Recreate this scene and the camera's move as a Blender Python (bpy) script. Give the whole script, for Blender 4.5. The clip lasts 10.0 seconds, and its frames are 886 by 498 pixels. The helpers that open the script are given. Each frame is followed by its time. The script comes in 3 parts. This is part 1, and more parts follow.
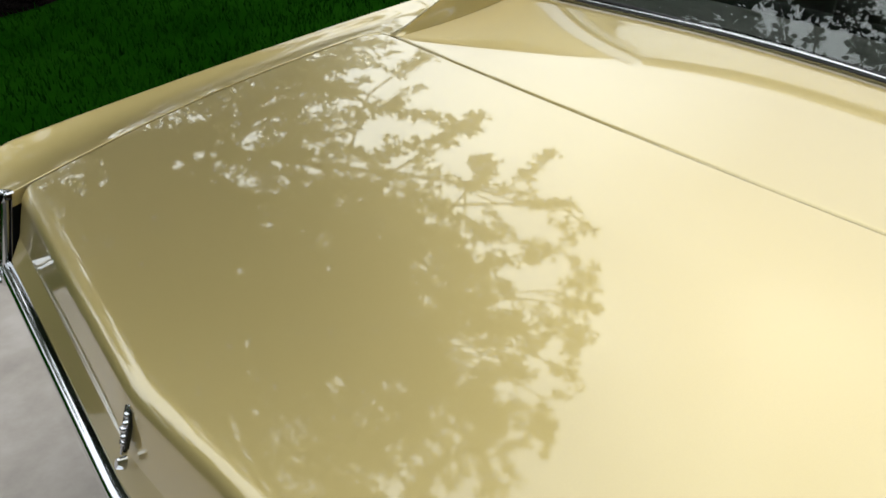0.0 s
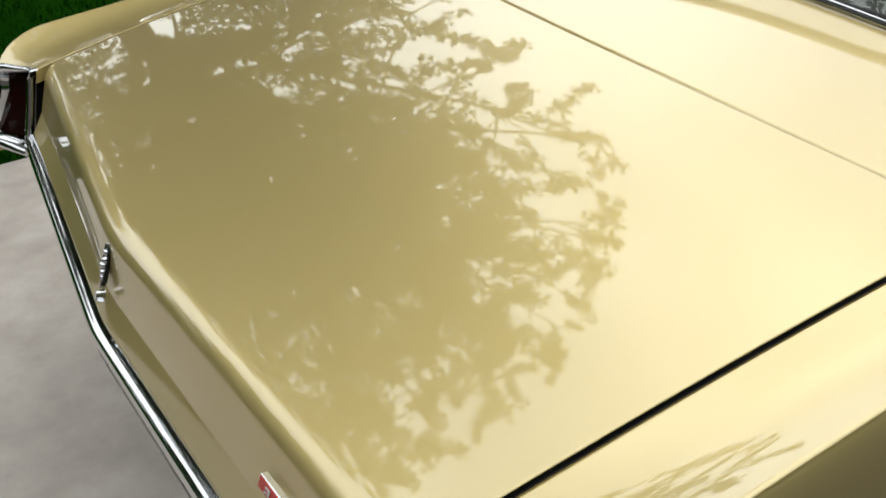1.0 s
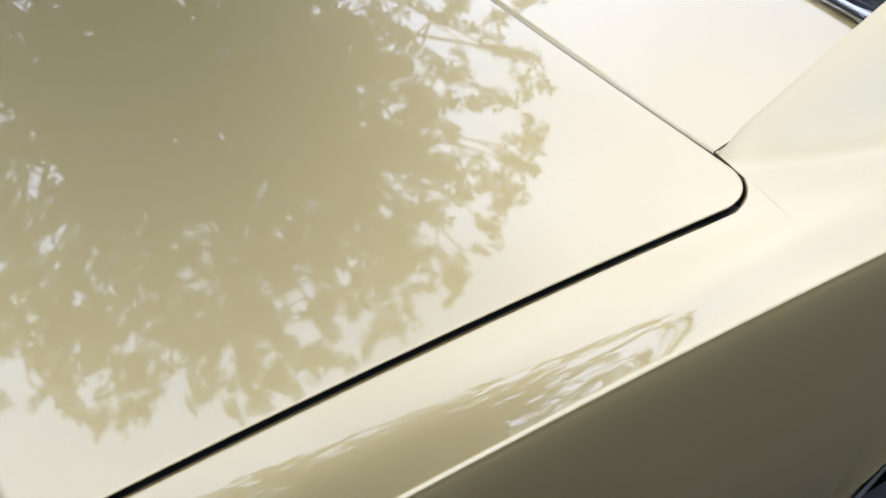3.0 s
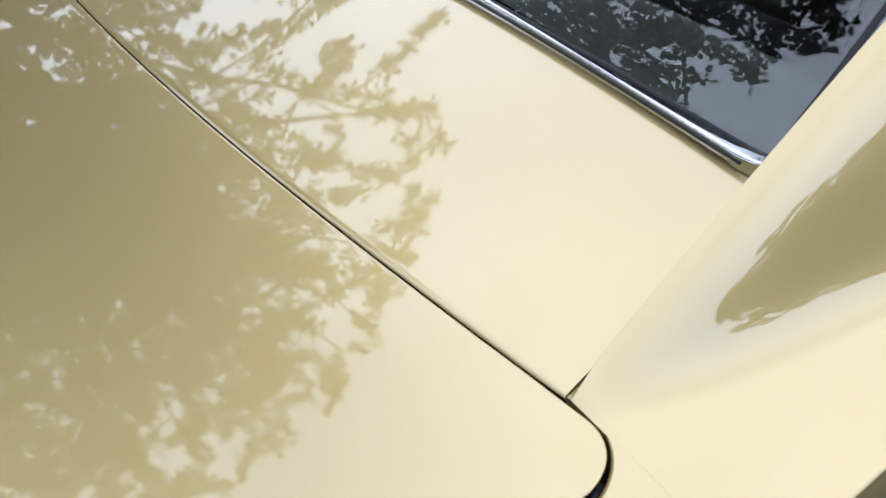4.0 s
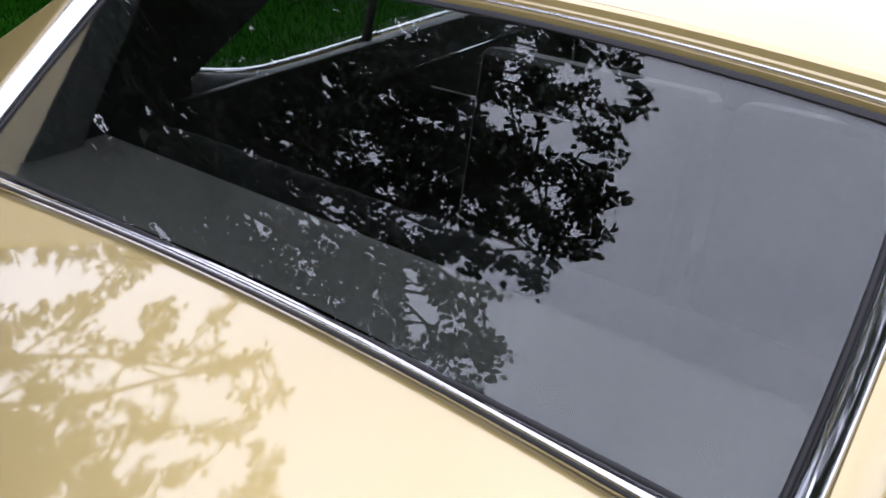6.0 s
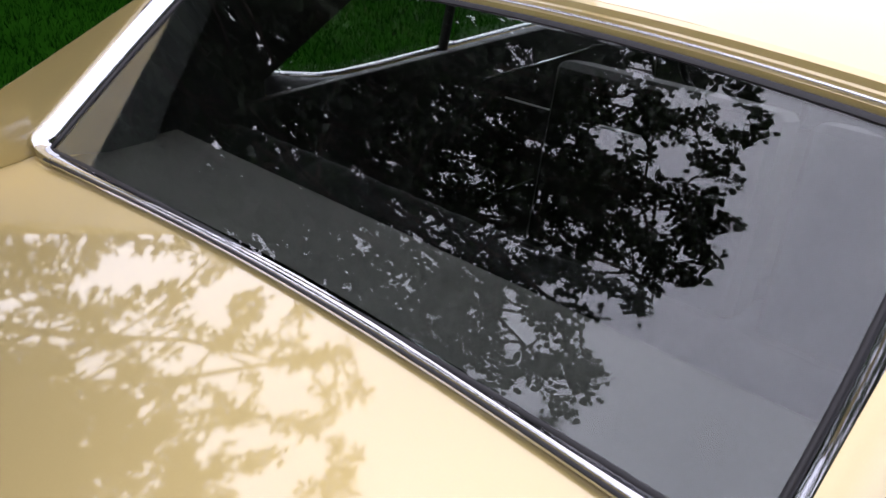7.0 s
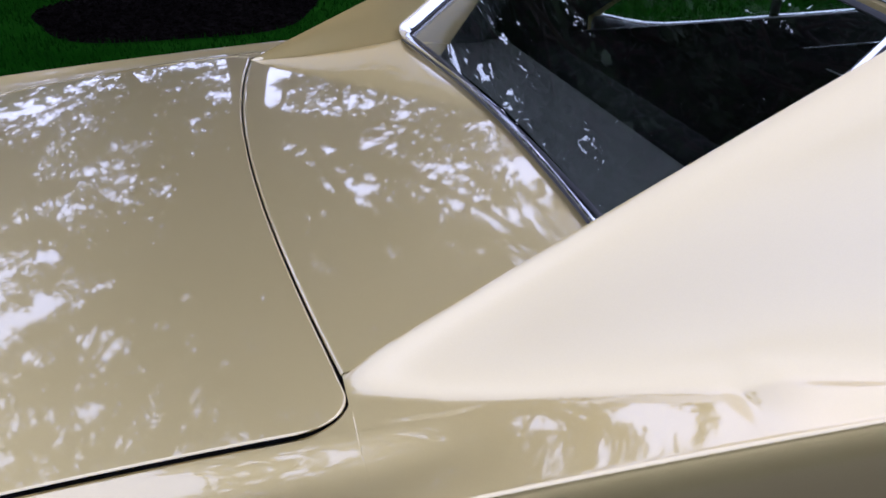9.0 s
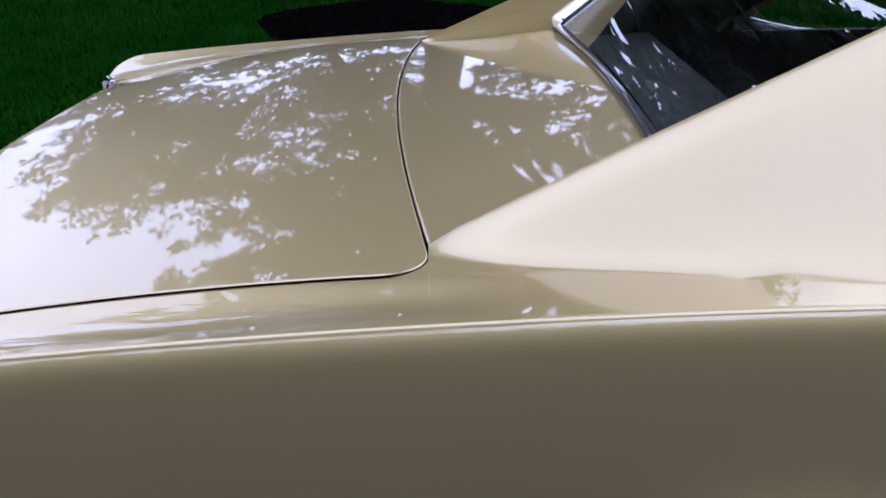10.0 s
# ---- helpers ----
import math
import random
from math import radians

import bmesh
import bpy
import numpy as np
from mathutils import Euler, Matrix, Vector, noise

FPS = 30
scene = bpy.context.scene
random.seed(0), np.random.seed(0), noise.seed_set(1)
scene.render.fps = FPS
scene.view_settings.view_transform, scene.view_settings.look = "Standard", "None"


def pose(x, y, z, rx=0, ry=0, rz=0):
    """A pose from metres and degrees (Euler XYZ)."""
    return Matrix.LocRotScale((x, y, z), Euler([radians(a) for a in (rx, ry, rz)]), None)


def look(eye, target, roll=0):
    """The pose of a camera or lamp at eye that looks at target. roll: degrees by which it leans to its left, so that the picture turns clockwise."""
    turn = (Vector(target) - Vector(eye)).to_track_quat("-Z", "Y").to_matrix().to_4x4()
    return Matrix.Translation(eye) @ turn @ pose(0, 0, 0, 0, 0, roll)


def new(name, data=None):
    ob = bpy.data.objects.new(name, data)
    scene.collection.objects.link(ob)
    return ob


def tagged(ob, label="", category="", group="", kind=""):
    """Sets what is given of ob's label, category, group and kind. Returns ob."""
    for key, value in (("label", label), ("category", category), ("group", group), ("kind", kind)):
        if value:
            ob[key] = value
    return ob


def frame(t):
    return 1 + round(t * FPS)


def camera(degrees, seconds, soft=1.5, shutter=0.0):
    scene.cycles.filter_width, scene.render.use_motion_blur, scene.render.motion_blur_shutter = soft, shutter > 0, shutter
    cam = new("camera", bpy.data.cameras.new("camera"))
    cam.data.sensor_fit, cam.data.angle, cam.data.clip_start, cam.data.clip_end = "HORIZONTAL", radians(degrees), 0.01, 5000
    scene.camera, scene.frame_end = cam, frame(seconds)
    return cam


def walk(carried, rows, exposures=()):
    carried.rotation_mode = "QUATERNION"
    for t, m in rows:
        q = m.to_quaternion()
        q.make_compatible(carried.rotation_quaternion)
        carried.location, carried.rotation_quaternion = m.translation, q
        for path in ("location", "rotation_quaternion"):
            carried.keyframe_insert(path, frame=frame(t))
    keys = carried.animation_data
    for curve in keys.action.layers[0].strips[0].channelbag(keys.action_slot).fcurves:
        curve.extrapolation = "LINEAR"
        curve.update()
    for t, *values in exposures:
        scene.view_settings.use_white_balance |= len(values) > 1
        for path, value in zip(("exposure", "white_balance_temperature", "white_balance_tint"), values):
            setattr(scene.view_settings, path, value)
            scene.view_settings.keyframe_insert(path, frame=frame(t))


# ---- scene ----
LENS = 50.474
# seconds, eye x y z, heading (from +y towards +x), tilt down, lean
PATH = [
    (0, -1.1433, -1.0825, 1.6450, 34.428, 31.009, -4.222),
    (0.5, -1.1257, -1.2013, 1.6288, 32.599, 32.222, -3.934),
    (1, -1.1112, -1.3294, 1.6096, 30.193, 33.517, -2.370),
    (1.5, -1.0274, -1.4206, 1.5895, 25.289, 36.105, -1.679),
    (2, -0.9353, -1.4822, 1.5875, 19.735, 41.011, -2.872),
    (2.5, -0.8397, -1.4651, 1.5847, 21.732, 41.674, -2.382),
    (2.7, -0.8239, -1.4365, 1.5954, 25.815, 41.284, -0.480),
    (3.8, -0.5066, -1.1352, 1.6006, 38.029, 40.807, 1.066),
    (4, -0.4325, -1.0975, 1.6079, 37.889, 40.387, -0.767),
    (4.2, -0.3881, -1.0301, 1.5831, 40.795, 38.708, 0.559),
    (4.5, -0.3304, -0.9427, 1.5360, 44.492, 35.410, 2.011),
    (5, -0.2833, -0.8095, 1.5781, 50.961, 33.343, 3.593),
    (5.4, -0.2400, -0.7874, 1.5724, 52.281, 30.593, 1.790),
    (5.5, -0.2286, -0.7779, 1.5703, 52.202, 29.855, 0.989),
    (5.7, -0.2274, -0.7859, 1.5693, 52.129, 28.618, 0.804),
    (6.8, -0.2186, -0.8336, 1.5604, 47.403, 25.652, 0.283),
    (7, -0.1915, -0.8708, 1.5564, 44.724, 26.529, 0.270),
    (7.5, -0.1370, -1.0173, 1.5308, 36.004, 27.195, -0.707),
    (8, -0.1185, -1.1881, 1.5242, 27.250, 26.907, -1.149),
    (8.5, -0.1404, -1.4041, 1.5088, 20.868, 25.699, -0.639),
    (9, -0.0986, -1.5871, 1.5072, 14.052, 25.392, -0.730),
    (9.5, -0.0207, -1.7531, 1.4597, 7.242, 24.471, -0.095),
    (10, -0.0053, -1.9272, 1.4621, 1.370, 23.493, -0.714),
]
cam = camera(LENS, 10.0, soft=1.7)


def eye_pose(x, y, z, heading, tilt, lean):
    h, p = radians(heading), radians(tilt)
    way = Vector((math.sin(h) * math.cos(p), math.cos(h) * math.cos(p), -math.sin(p)))
    return look((x, y, z), Vector((x, y, z)) + way, lean)


EXPOSURES = [(0, -0.48, 6500, 3), (1.0, -0.38, 6700, 4), (1.5, -0.30, 6500, 6), (2.0, -0.33, 5450, 17), (2.7, -0.34, 5200, 19), (4.0, -0.46, 5600, 13), (5.0, -0.36, 5450, 19), (5.7, -0.27, 5750, 21),
             (7.0, -0.19, 6150, 24), (7.5, -0.15, 6050, 24), (8.0, -0.28, 5250, 29), (8.5, -0.33, 5100, 29), (10, -0.47, 5050, 31)]
walk(cam, [(r[0], eye_pose(*r[1:])) for r in PATH], EXPOSURES)

# ---------------------------------------------------------------- light
world = bpy.data.worlds.new("sky")
scene.world = world
world.use_nodes = True
wn, wl = world.node_tree.nodes, world.node_tree.links
wn.clear()
sky = wn.new("ShaderNodeTexSky")
sky.sky_type = "NISHITA"
sky.sun_disc = False
SUN_EL, SUN_AZ = 50.0, 62.0
sky.sun_elevation, sky.sun_rotation = radians(SUN_EL), radians(SUN_AZ)
sky.air_density, sky.dust_density, sky.ozone_density = 1.0, 6.0, 1.0
cloud = wn.new("ShaderNodeTexNoise")
cloud.inputs["Scale"].default_value = 1.7
cloud.inputs["Detail"].default_value = 5
coord = wn.new("ShaderNodeTexCoord")
ramp = wn.new("ShaderNodeValToRGB")
ramp.color_ramp.elements[0].position, ramp.color_ramp.elements[1].position = 0.36, 0.68
ramp.color_ramp.elements[0].color = (17.0, 17.4, 19.0, 1)
ramp.color_ramp.elements[1].color = (30.0, 30.3, 31.2, 1)
mix = wn.new("ShaderNodeMix")
mix.data_type = "RGBA"
mix.inputs["Factor"].default_value = 0.85
back = wn.new("ShaderNodeBackground")
back.inputs["Strength"].default_value = 0.12
wout = wn.new("ShaderNodeOutputWorld")
wl.new(coord.outputs["Generated"], cloud.inputs["Vector"])
wl.new(cloud.outputs["Fac"], ramp.inputs["Fac"])
wl.new(sky.outputs["Color"], mix.inputs["A"])
wl.new(ramp.outputs["Color"], mix.inputs["B"])
wl.new(mix.outputs["Result"], back.inputs["Color"])
wl.new(back.outputs["Background"], wout.inputs["Surface"])

sun = new("sun", bpy.data.lights.new("sun", "SUN"))
sun.data.energy, sun.data.angle, sun.data.color = 0.12, radians(140), (1, 0.98, 0.96)
sd = Vector((math.sin(radians(SUN_AZ)) * math.cos(radians(SUN_EL)), math.cos(radians(SUN_AZ)) * math.cos(radians(SUN_EL)), math.sin(radians(SUN_EL))))
sun.matrix_world = look(sd * 50, (0, 0, 0))


# ---------------------------------------------------------------- materials
def mat(name, color, rough=0.5, metal=0.0, **extra):
    m = bpy.data.materials.new(name)
    m.use_nodes = True
    b = m.node_tree.nodes["Principled BSDF"]
    b.inputs["Base Color"].default_value = (*color, 1)
    b.inputs["Roughness"].default_value = rough
    b.inputs["Metallic"].default_value = metal
    for k, v in extra.items():
        b.inputs[k.replace("_", " ")].default_value = v
    return m


def noise_node(m, scale, detail=4, rough=0.6):
    n = m.node_tree.nodes.new("ShaderNodeTexNoise")
    n.inputs["Scale"].default_value, n.inputs["Detail"].default_value, n.inputs["Roughness"].default_value = scale, detail, rough
    c = m.node_tree.nodes.new("ShaderNodeTexCoord")
    m.node_tree.links.new(c.outputs["Object"], n.inputs["Vector"])
    return n


def vary(m, low, high, scale, socket="Base Color", at=(0.35, 0.65), detail=4):
    """Runs a socket between two colours or values by noise in object space."""
    n = noise_node(m, scale, detail)
    r = m.node_tree.nodes.new("ShaderNodeValToRGB")
    r.color_ramp.elements[0].position, r.color_ramp.elements[1].position = at
    as_color = lambda v: (*v, 1) if not isinstance(v, float) else (v, v, v, 1)
    r.color_ramp.elements[0].color, r.color_ramp.elements[1].color = as_color(low), as_color(high)
    m.node_tree.links.new(n.outputs["Fac"], r.inputs["Fac"])
    m.node_tree.links.new(r.outputs["Color"], m.node_tree.nodes["Principled BSDF"].inputs[socket])
    return r


def bump(m, scale, strength, distance=0.01, detail=4, onto="Normal"):
    n = noise_node(m, scale, detail)
    b = m.node_tree.nodes.new("ShaderNodeBump")
    b.inputs["Strength"].default_value, b.inputs["Distance"].default_value = strength, distance
    m.node_tree.links.new(n.outputs["Fac"], b.inputs["Height"])
    m.node_tree.links.new(b.outputs["Normal"], m.node_tree.nodes["Principled BSDF"].inputs[onto])


PAINT = mat("gold_paint", (0.56, 0.443, 0.182), 0.5, 0.84, Coat_Weight=1.0, Coat_Roughness=0.034, Coat_IOR=2.08)
vary(PAINT, (0.55, 0.437, 0.176), (0.57, 0.453, 0.184), 900.0, at=(0.3, 0.7), detail=2)
CHROME = mat("chrome", (0.66, 0.67, 0.69), 0.06, 1.0)
bump(CHROME, 9.0, 0.015, 0.02, 1)
BLACK_TRIM = mat("black_gloss_trim", (0.008, 0.01, 0.008), 0.25, 0.0)
RUBBER = mat("black_rubber", (0.015, 0.015, 0.016), 0.55)
DARK = mat("dark_cavity", (0.012, 0.011, 0.01), 0.9)
GLASS = mat("window_glass", (0.72, 0.78, 0.75), 0.0, 0.0, Transmission_Weight=1.0, IOR=1.66)
CLEAR = mat("side_glass", (0.92, 0.95, 0.93), 0.0, 0.0, Transmission_Weight=1.0, IOR=1.5)
RED_LENS = mat("red_lens", (0.012, 0.002, 0.002), 0.1, 0.0, Coat_Weight=1.0)
RED_ENAMEL = mat("red_enamel", (0.36, 0.025, 0.02), 0.25)
VINYL = mat("black_vinyl", (0.006, 0.006, 0.0062), 0.5)
bump(VINYL, 700.0, 0.08, 0.0006)
SEAT = mat("pleated_vinyl", (0.005, 0.005, 0.0052), 0.75, Specular_IOR_Level=0.25)
bump(SEAT, 400.0, 0.1, 0.0006)
GREY_TRIM = mat("grey_trim_panel", (0.16, 0.16, 0.17), 0.5)
bump(GREY_TRIM, 600.0, 0.3, 0.001)
LINING = mat("dark_grey_lining", (0.045, 0.045, 0.045), 0.7)
bump(LINING, 600.0, 0.3, 0.001)
CARPET = mat("dark_carpet", (0.02, 0.02, 0.02), 0.95)
SHELF = mat("shelf_vinyl", (0.105, 0.1, 0.088), 0.6)
bump(SHELF, 90.0, 0.12, 0.001)
PIPING = mat("pale_piping", (0.6, 0.6, 0.58), 0.4)
TYRE = mat("tyre", (0.02, 0.02, 0.02), 0.8)
CONCRETE = mat("concrete", (0.4, 0.37, 0.33), 0.85)
slab = vary(CONCRETE, (0.32, 0.285, 0.255), (0.45, 0.41, 0.375), 5.0, at=(0.34, 0.68), detail=12)
stain = slab.color_ramp.elements.new(0.5)
stain.color = (0.385, 0.345, 0.305, 1)
bump(CONCRETE, 90.0, 0.25, 0.004, 6)
# dark colour for added ground that only the flank reflects
NEAR_GROUND = mat("near_ground", (0.045, 0.044, 0.042), 0.85)
vary(NEAR_GROUND, (0.034, 0.029, 0.022), (0.064, 0.055, 0.042), 3.0, detail=9)
bump(NEAR_GROUND, 160.0, 0.4, 0.004, 6)
GRASS = mat("grass", (0.012, 0.04, 0.006), 0.9, Specular_IOR_Level=0.0)
vary(GRASS, (0.003, 0.022, 0.0008), (0.007, 0.038, 0.002), 0.9, detail=8)
BLADE = mat("grass_blade", (0.016, 0.055, 0.008), 0.8, Specular_IOR_Level=0.0)
vary(BLADE, (0.0022, 0.018, 0.0007), (0.005, 0.034, 0.002), 2.2, detail=5)
# near-black colour of the round patch on the lawn
NEAR_BLACK = mat("near_black", (0.006, 0.005, 0.004), 0.95, Specular_IOR_Level=0.0)
vary(NEAR_BLACK, (0.0015, 0.0013, 0.0012), (0.006, 0.005, 0.0045), 30.0)
BARK = mat("bark", (0.09, 0.07, 0.05), 0.9)
vary(BARK, (0.05, 0.04, 0.03), (0.13, 0.1, 0.075), 9.0)
bump(BARK, 14.0, 0.8, 0.03)
LEAF = mat("leaf", (0.06, 0.11, 0.03), 0.5)
vary(LEAF, (0.012, 0.028, 0.005), (0.035, 0.065, 0.014), 1.7)


# ---------------------------------------------------------------- mesh helpers
def part(name, bm, material, parent=None, label="", sharp=0):
    """One mesh object; edges that turn by more than sharp degrees stay crisp."""
    me = bpy.data.meshes.new(name)
    bm.to_mesh(me)
    bm.free()
    me.materials.append(material)
    me.shade_smooth()
    if sharp:
        me.set_sharp_from_angle(angle=radians(sharp))
    ob = new(name, me)
    if parent is not None:
        ob.parent = parent
    if label:
        ob["label"] = label
    return ob


def thing(name, label, category, kind="", group="", at=(0, 0, 0)):
    ob = new(name)
    ob.empty_display_size = 0.1
    ob.location = at
    return tagged(ob, label, category, group, kind)


def sheet(fn, us, vs, bm=None, flip=False):
    """A grid of quads through fn(u, v)."""
    bm = bm or bmesh.new()
    rows = [[bm.verts.new(fn(u, v)) for v in vs] for u in us]
    for a, b in zip(rows, rows[1:]):
        for i in range(len(vs) - 1):
            q = (a[i], a[i + 1], b[i + 1], b[i])
            bm.faces.new(q[::-1] if flip else q)
    return bm


def thicken(bm, depth):
    """Gives an open sheet a thickness, away from its normals."""
    bm.normal_update()
    bmesh.ops.solidify(bm, geom=bm.faces[:], thickness=depth)
    return bm


def steps(a, b, n):
    return [a + (b - a) * i / (n - 1) for i in range(n)]


def tube(points, radii, sides=10, bm=None, squash=None, caps=True):
    """A tube along points; squash(i) gives (width, height) factors."""
    bm = bm or bmesh.new()
    rings = []
    pts_ = [Vector(p) for p in points]
    for i, p in enumerate(pts_):
        d = (pts_[min(i + 1, len(pts_) - 1)] - pts_[max(i - 1, 0)]).normalized()
        side = d.cross(Vector((0, 0, 1)))
        side = side.normalized() if side.length > 1e-4 else Vector((1, 0, 0))
        up = side.cross(d)
        r = radii[i] if not isinstance(radii, float) else radii
        w, h = squash if squash else (1, 1)
        rings.append([bm.verts.new(p + side * (math.cos(a) * r * w) + up * (math.sin(a) * r * h)) for a in (2 * math.pi * k / sides for k in range(sides))])
    for a, b in zip(rings, rings[1:]):
        for k in range(sides):
            bm.faces.new((a[k], a[(k + 1) % sides], b[(k + 1) % sides], b[k]))
    if caps:
        bm.faces.new(rings[0][::-1])
        bm.faces.new(rings[-1])
    return bm


def block(cx, cy, cz, sx, sy, sz, bevel=0.0, bm=None, m=None):
    bm = bm or bmesh.new()
    made = bmesh.ops.create_cube(bm, size=1, matrix=(m or Matrix.Identity(4)) @ Matrix.Translation((cx, cy, cz)) @ Matrix.Diagonal((sx, sy, sz, 1)))
    if bevel:
        edges = list({e for v in made["verts"] for e in v.link_edges})
        bmesh.ops.bevel(bm, geom=edges, offset=bevel, segments=3, profile=0.7, affect="EDGES")
    return bm


def clamp(t, a=0.0, b=1.0):
    return max(a, min(b, t))


def ease(t):
    t = clamp(t)
    return t * t * (3 - 2 * t)


# ---------------------------------------------------------------- car: its lines, x forward, y to its left
TIP = 0.72          # half width between the tips of the two sail panels
SIDE = 0.802        # half width of the boot lid
RIDGE = (-0.0997, 0.0453, 0.4474, 0.0047)
WTOP = (0.762, -0.0575, 1.2716, -0.0172, 0.645)
FOOT = 0.655         # half width of the rear window's foot
GAP_SIDE, GAP_FRONT = 0.0085, 0.0034


def lid_half(x):
    return 0.8027 + 0.0049 * x - 0.0291 * x * x


def deck_z(x, y):
    crown = 0.033 * (1 - (y / 0.802) ** 2)
    if x < 0:
        return 0.9400 + 0.0255 * x - 0.1055 * x * x + crown
    foot = 0.396 - 0.018 * clamp(y / FOOT, -1, 1) ** 2
    rise = base_z(y) - 0.006 - 0.9400 - 0.0255 * foot - 0.033 * (1 - (clamp(y, -FOOT, FOOT) / 0.802) ** 2)
    return 0.9400 + 0.0255 * x + crown + rise * min(x / foot, 1.0) ** 2


def gap_x(y):
    u = abs(y) / TIP
    return -0.0514 + 0.0526 * u * u - 0.0022 * u ** 4


def lid_front(y):
    """Front edge of the lid, with its rounded corners."""
    a = abs(y)
    if a <= 0.75:
        return gap_x(y) - 0.0012 * ease((a - 0.66) / 0.09)
    t = clamp((a - 0.75) / (SIDE - 0.75))
    return gap_x(0.75) - 0.0012 - 0.060 * (1 - math.sqrt(1 - t ** 2.3))


def base_x(y):
    u = y / FOOT
    return 0.397 - 0.0113 * u * u - 0.0331 * u ** 4


def base_z(y):
    u = clamp(abs(y) / FOOT)
    return 0.995 - 0.03 * u * u + 0.0295 * u ** 4


def tail_round(x):
    k = clamp((-0.82 - x) / 0.137)
    return 1 - math.sqrt(max(1 - k * k, 0))


def crease(x):
    """Half width and height of the sharp line along the flank."""
    xx = clamp(x, -1.1, 1.2)
    r = tail_round(x)
    return 0.9434 + 0.009 * xx + 0.0143 * xx * xx - 0.03 * r, 0.9360 + 0.0437 * xx - 0.0292 * xx * xx - 0.085 * r - 0.085 * ease((x - 0.74) / 0.36)


def ridge(x):
    """Half width and height of the sail panel's edge."""
    return TIP + RIDGE[0] * x + RIDGE[1] * x * x, 0.949 + RIDGE[2] * x + RIDGE[3] * x * x


def seam(x):
    """Half width and height of the sail panel's foot, then of the window's side."""
    if x < 0.385:
        y = TIP - 0.048 * clamp(x / 0.385) - 0.006 * math.sin(math.pi * clamp(x / 0.3))
        return y, deck_z(x, y) - 0.002 * clamp(x / 0.05)
    q = x - 0.385
    return 0.672 + 0.03 * q - 0.2657 * q * q, 0.974 + 0.898 * q - 0.08 * q * q


car = thing("car", "champagne gold two-door hardtop car with chrome trim, parked on concrete", "car")


ROLL = 0.038


# boot lid: top skin, rolled edge and sloping rear face
def rear_x(y):
    return -0.904 + 0.080 * math.sqrt(y * y + 0.0009)


def foot_x(y):
    return -0.984 + 0.064 * math.sqrt(y * y + 0.0004)


def lid_point(u, v):
    y0 = v * SIDE
    xr = rear_x(y0)
    if u >= 0:
        x = xr + (lid_front(y0) - xr) * u
        y = v * lid_half(x)
        near = min((1 - u) * 0.9, (1 - abs(v)) * 0.8)
        return (x, y, deck_z(x, y) - 0.0018 * clamp(1 - near / 0.0022) ** 2)
    t = -u                      # 0 at the edge, 1 at the foot of the rear face
    half = v * lid_half(xr)
    zr = deck_z(xr, half)
    if t <= 0.4:
        a = t / 0.4 * radians(80)
        return (xr - ROLL * math.sin(a), half, zr - ROLL * (1 - math.cos(a)) - 0.2 * ROLL * math.sin(a))
    k = (t - 0.4) / 0.6
    a = radians(80)
    xs, zs = xr - ROLL * math.sin(a), zr - ROLL * (1 - math.cos(a)) - 0.2 * ROLL * math.sin(a)
    xe, ze = foot_x(y0) + 0.004, 0.697
    xm, zm = xs + (xe - xs) * 0.44, 0.742
    if k < 0.7:
        f = k / 0.7
        return (xs + (xm - xs) * f, half, zs + (zm - zs) * f)
    f = (k - 0.7) / 0.3
    return (xm + (xe - xm) * f, half, zm + (ze - zm) * f)


vs = sorted([math.sin(a) for a in steps(-math.pi / 2, math.pi / 2, 81)] + [q * (1 - d) for q in (1, -1) for d in (0.0015, 0.003, 0.005)])
us = [-t for t in (1, 0.94, 0.88, 0.83, 0.82, 0.81, 0.75, 0.68, 0.6, 0.5, 0.45, 0.4, 0.36, 0.32, 0.28, 0.24, 0.2, 0.16, 0.12, 0.08, 0.04)] + steps(0, 0.06, 4) + steps(0.09, 0.9, 26) + steps(0.92, 0.99, 5) + [0.9955, 0.9975, 0.999, 1]
bm = sheet(lid_point, us, vs, flip=True)
thicken(bm, 0.0032)
lid = part("boot_lid", bm, PAINT, car, "smooth gold boot lid with a rolled rear edge", 50)

# dark channel under the lid's edges
def gutter_point(u, v):
    x = -0.80 + 0.83 * u
    return (x, v * 0.84, deck_z(x, v * 0.79) - 0.032)
part("lid_gutter", thicken(sheet(gutter_point, steps(0, 1, 20), steps(-1, 1, 21), flip=True), 0.01), DARK, car)

def inner_edge(x):
    if x < -0.10:
        return lid_half(x) + GAP_SIDE, deck_z(x, lid_half(x))
    if x < GAP_FRONT:
        lo, hi = 0.70, SIDE
        for _ in range(30):
            mid = (lo + hi) / 2
            lo, hi = (mid, hi) if lid_front(mid) > x - GAP_FRONT else (lo, mid)
        grow = GAP_SIDE * clamp(-x / 0.05)
        return max(lo, TIP) + grow, deck_z(x, lo)
    return seam(x)


# rubber bead in the side gaps, added to make the gaps read dark
for s in (1, -1):
    bead = [(x, s * (inner_edge(x)[0] - 0.0062), deck_z(x, lid_half(x)) - 0.0145) for x in steps(-0.86, -0.03, 60)]
    part("lid_seal", tube(bead, 0.0046, 8), RUBBER, car, "black rubber lid seal")

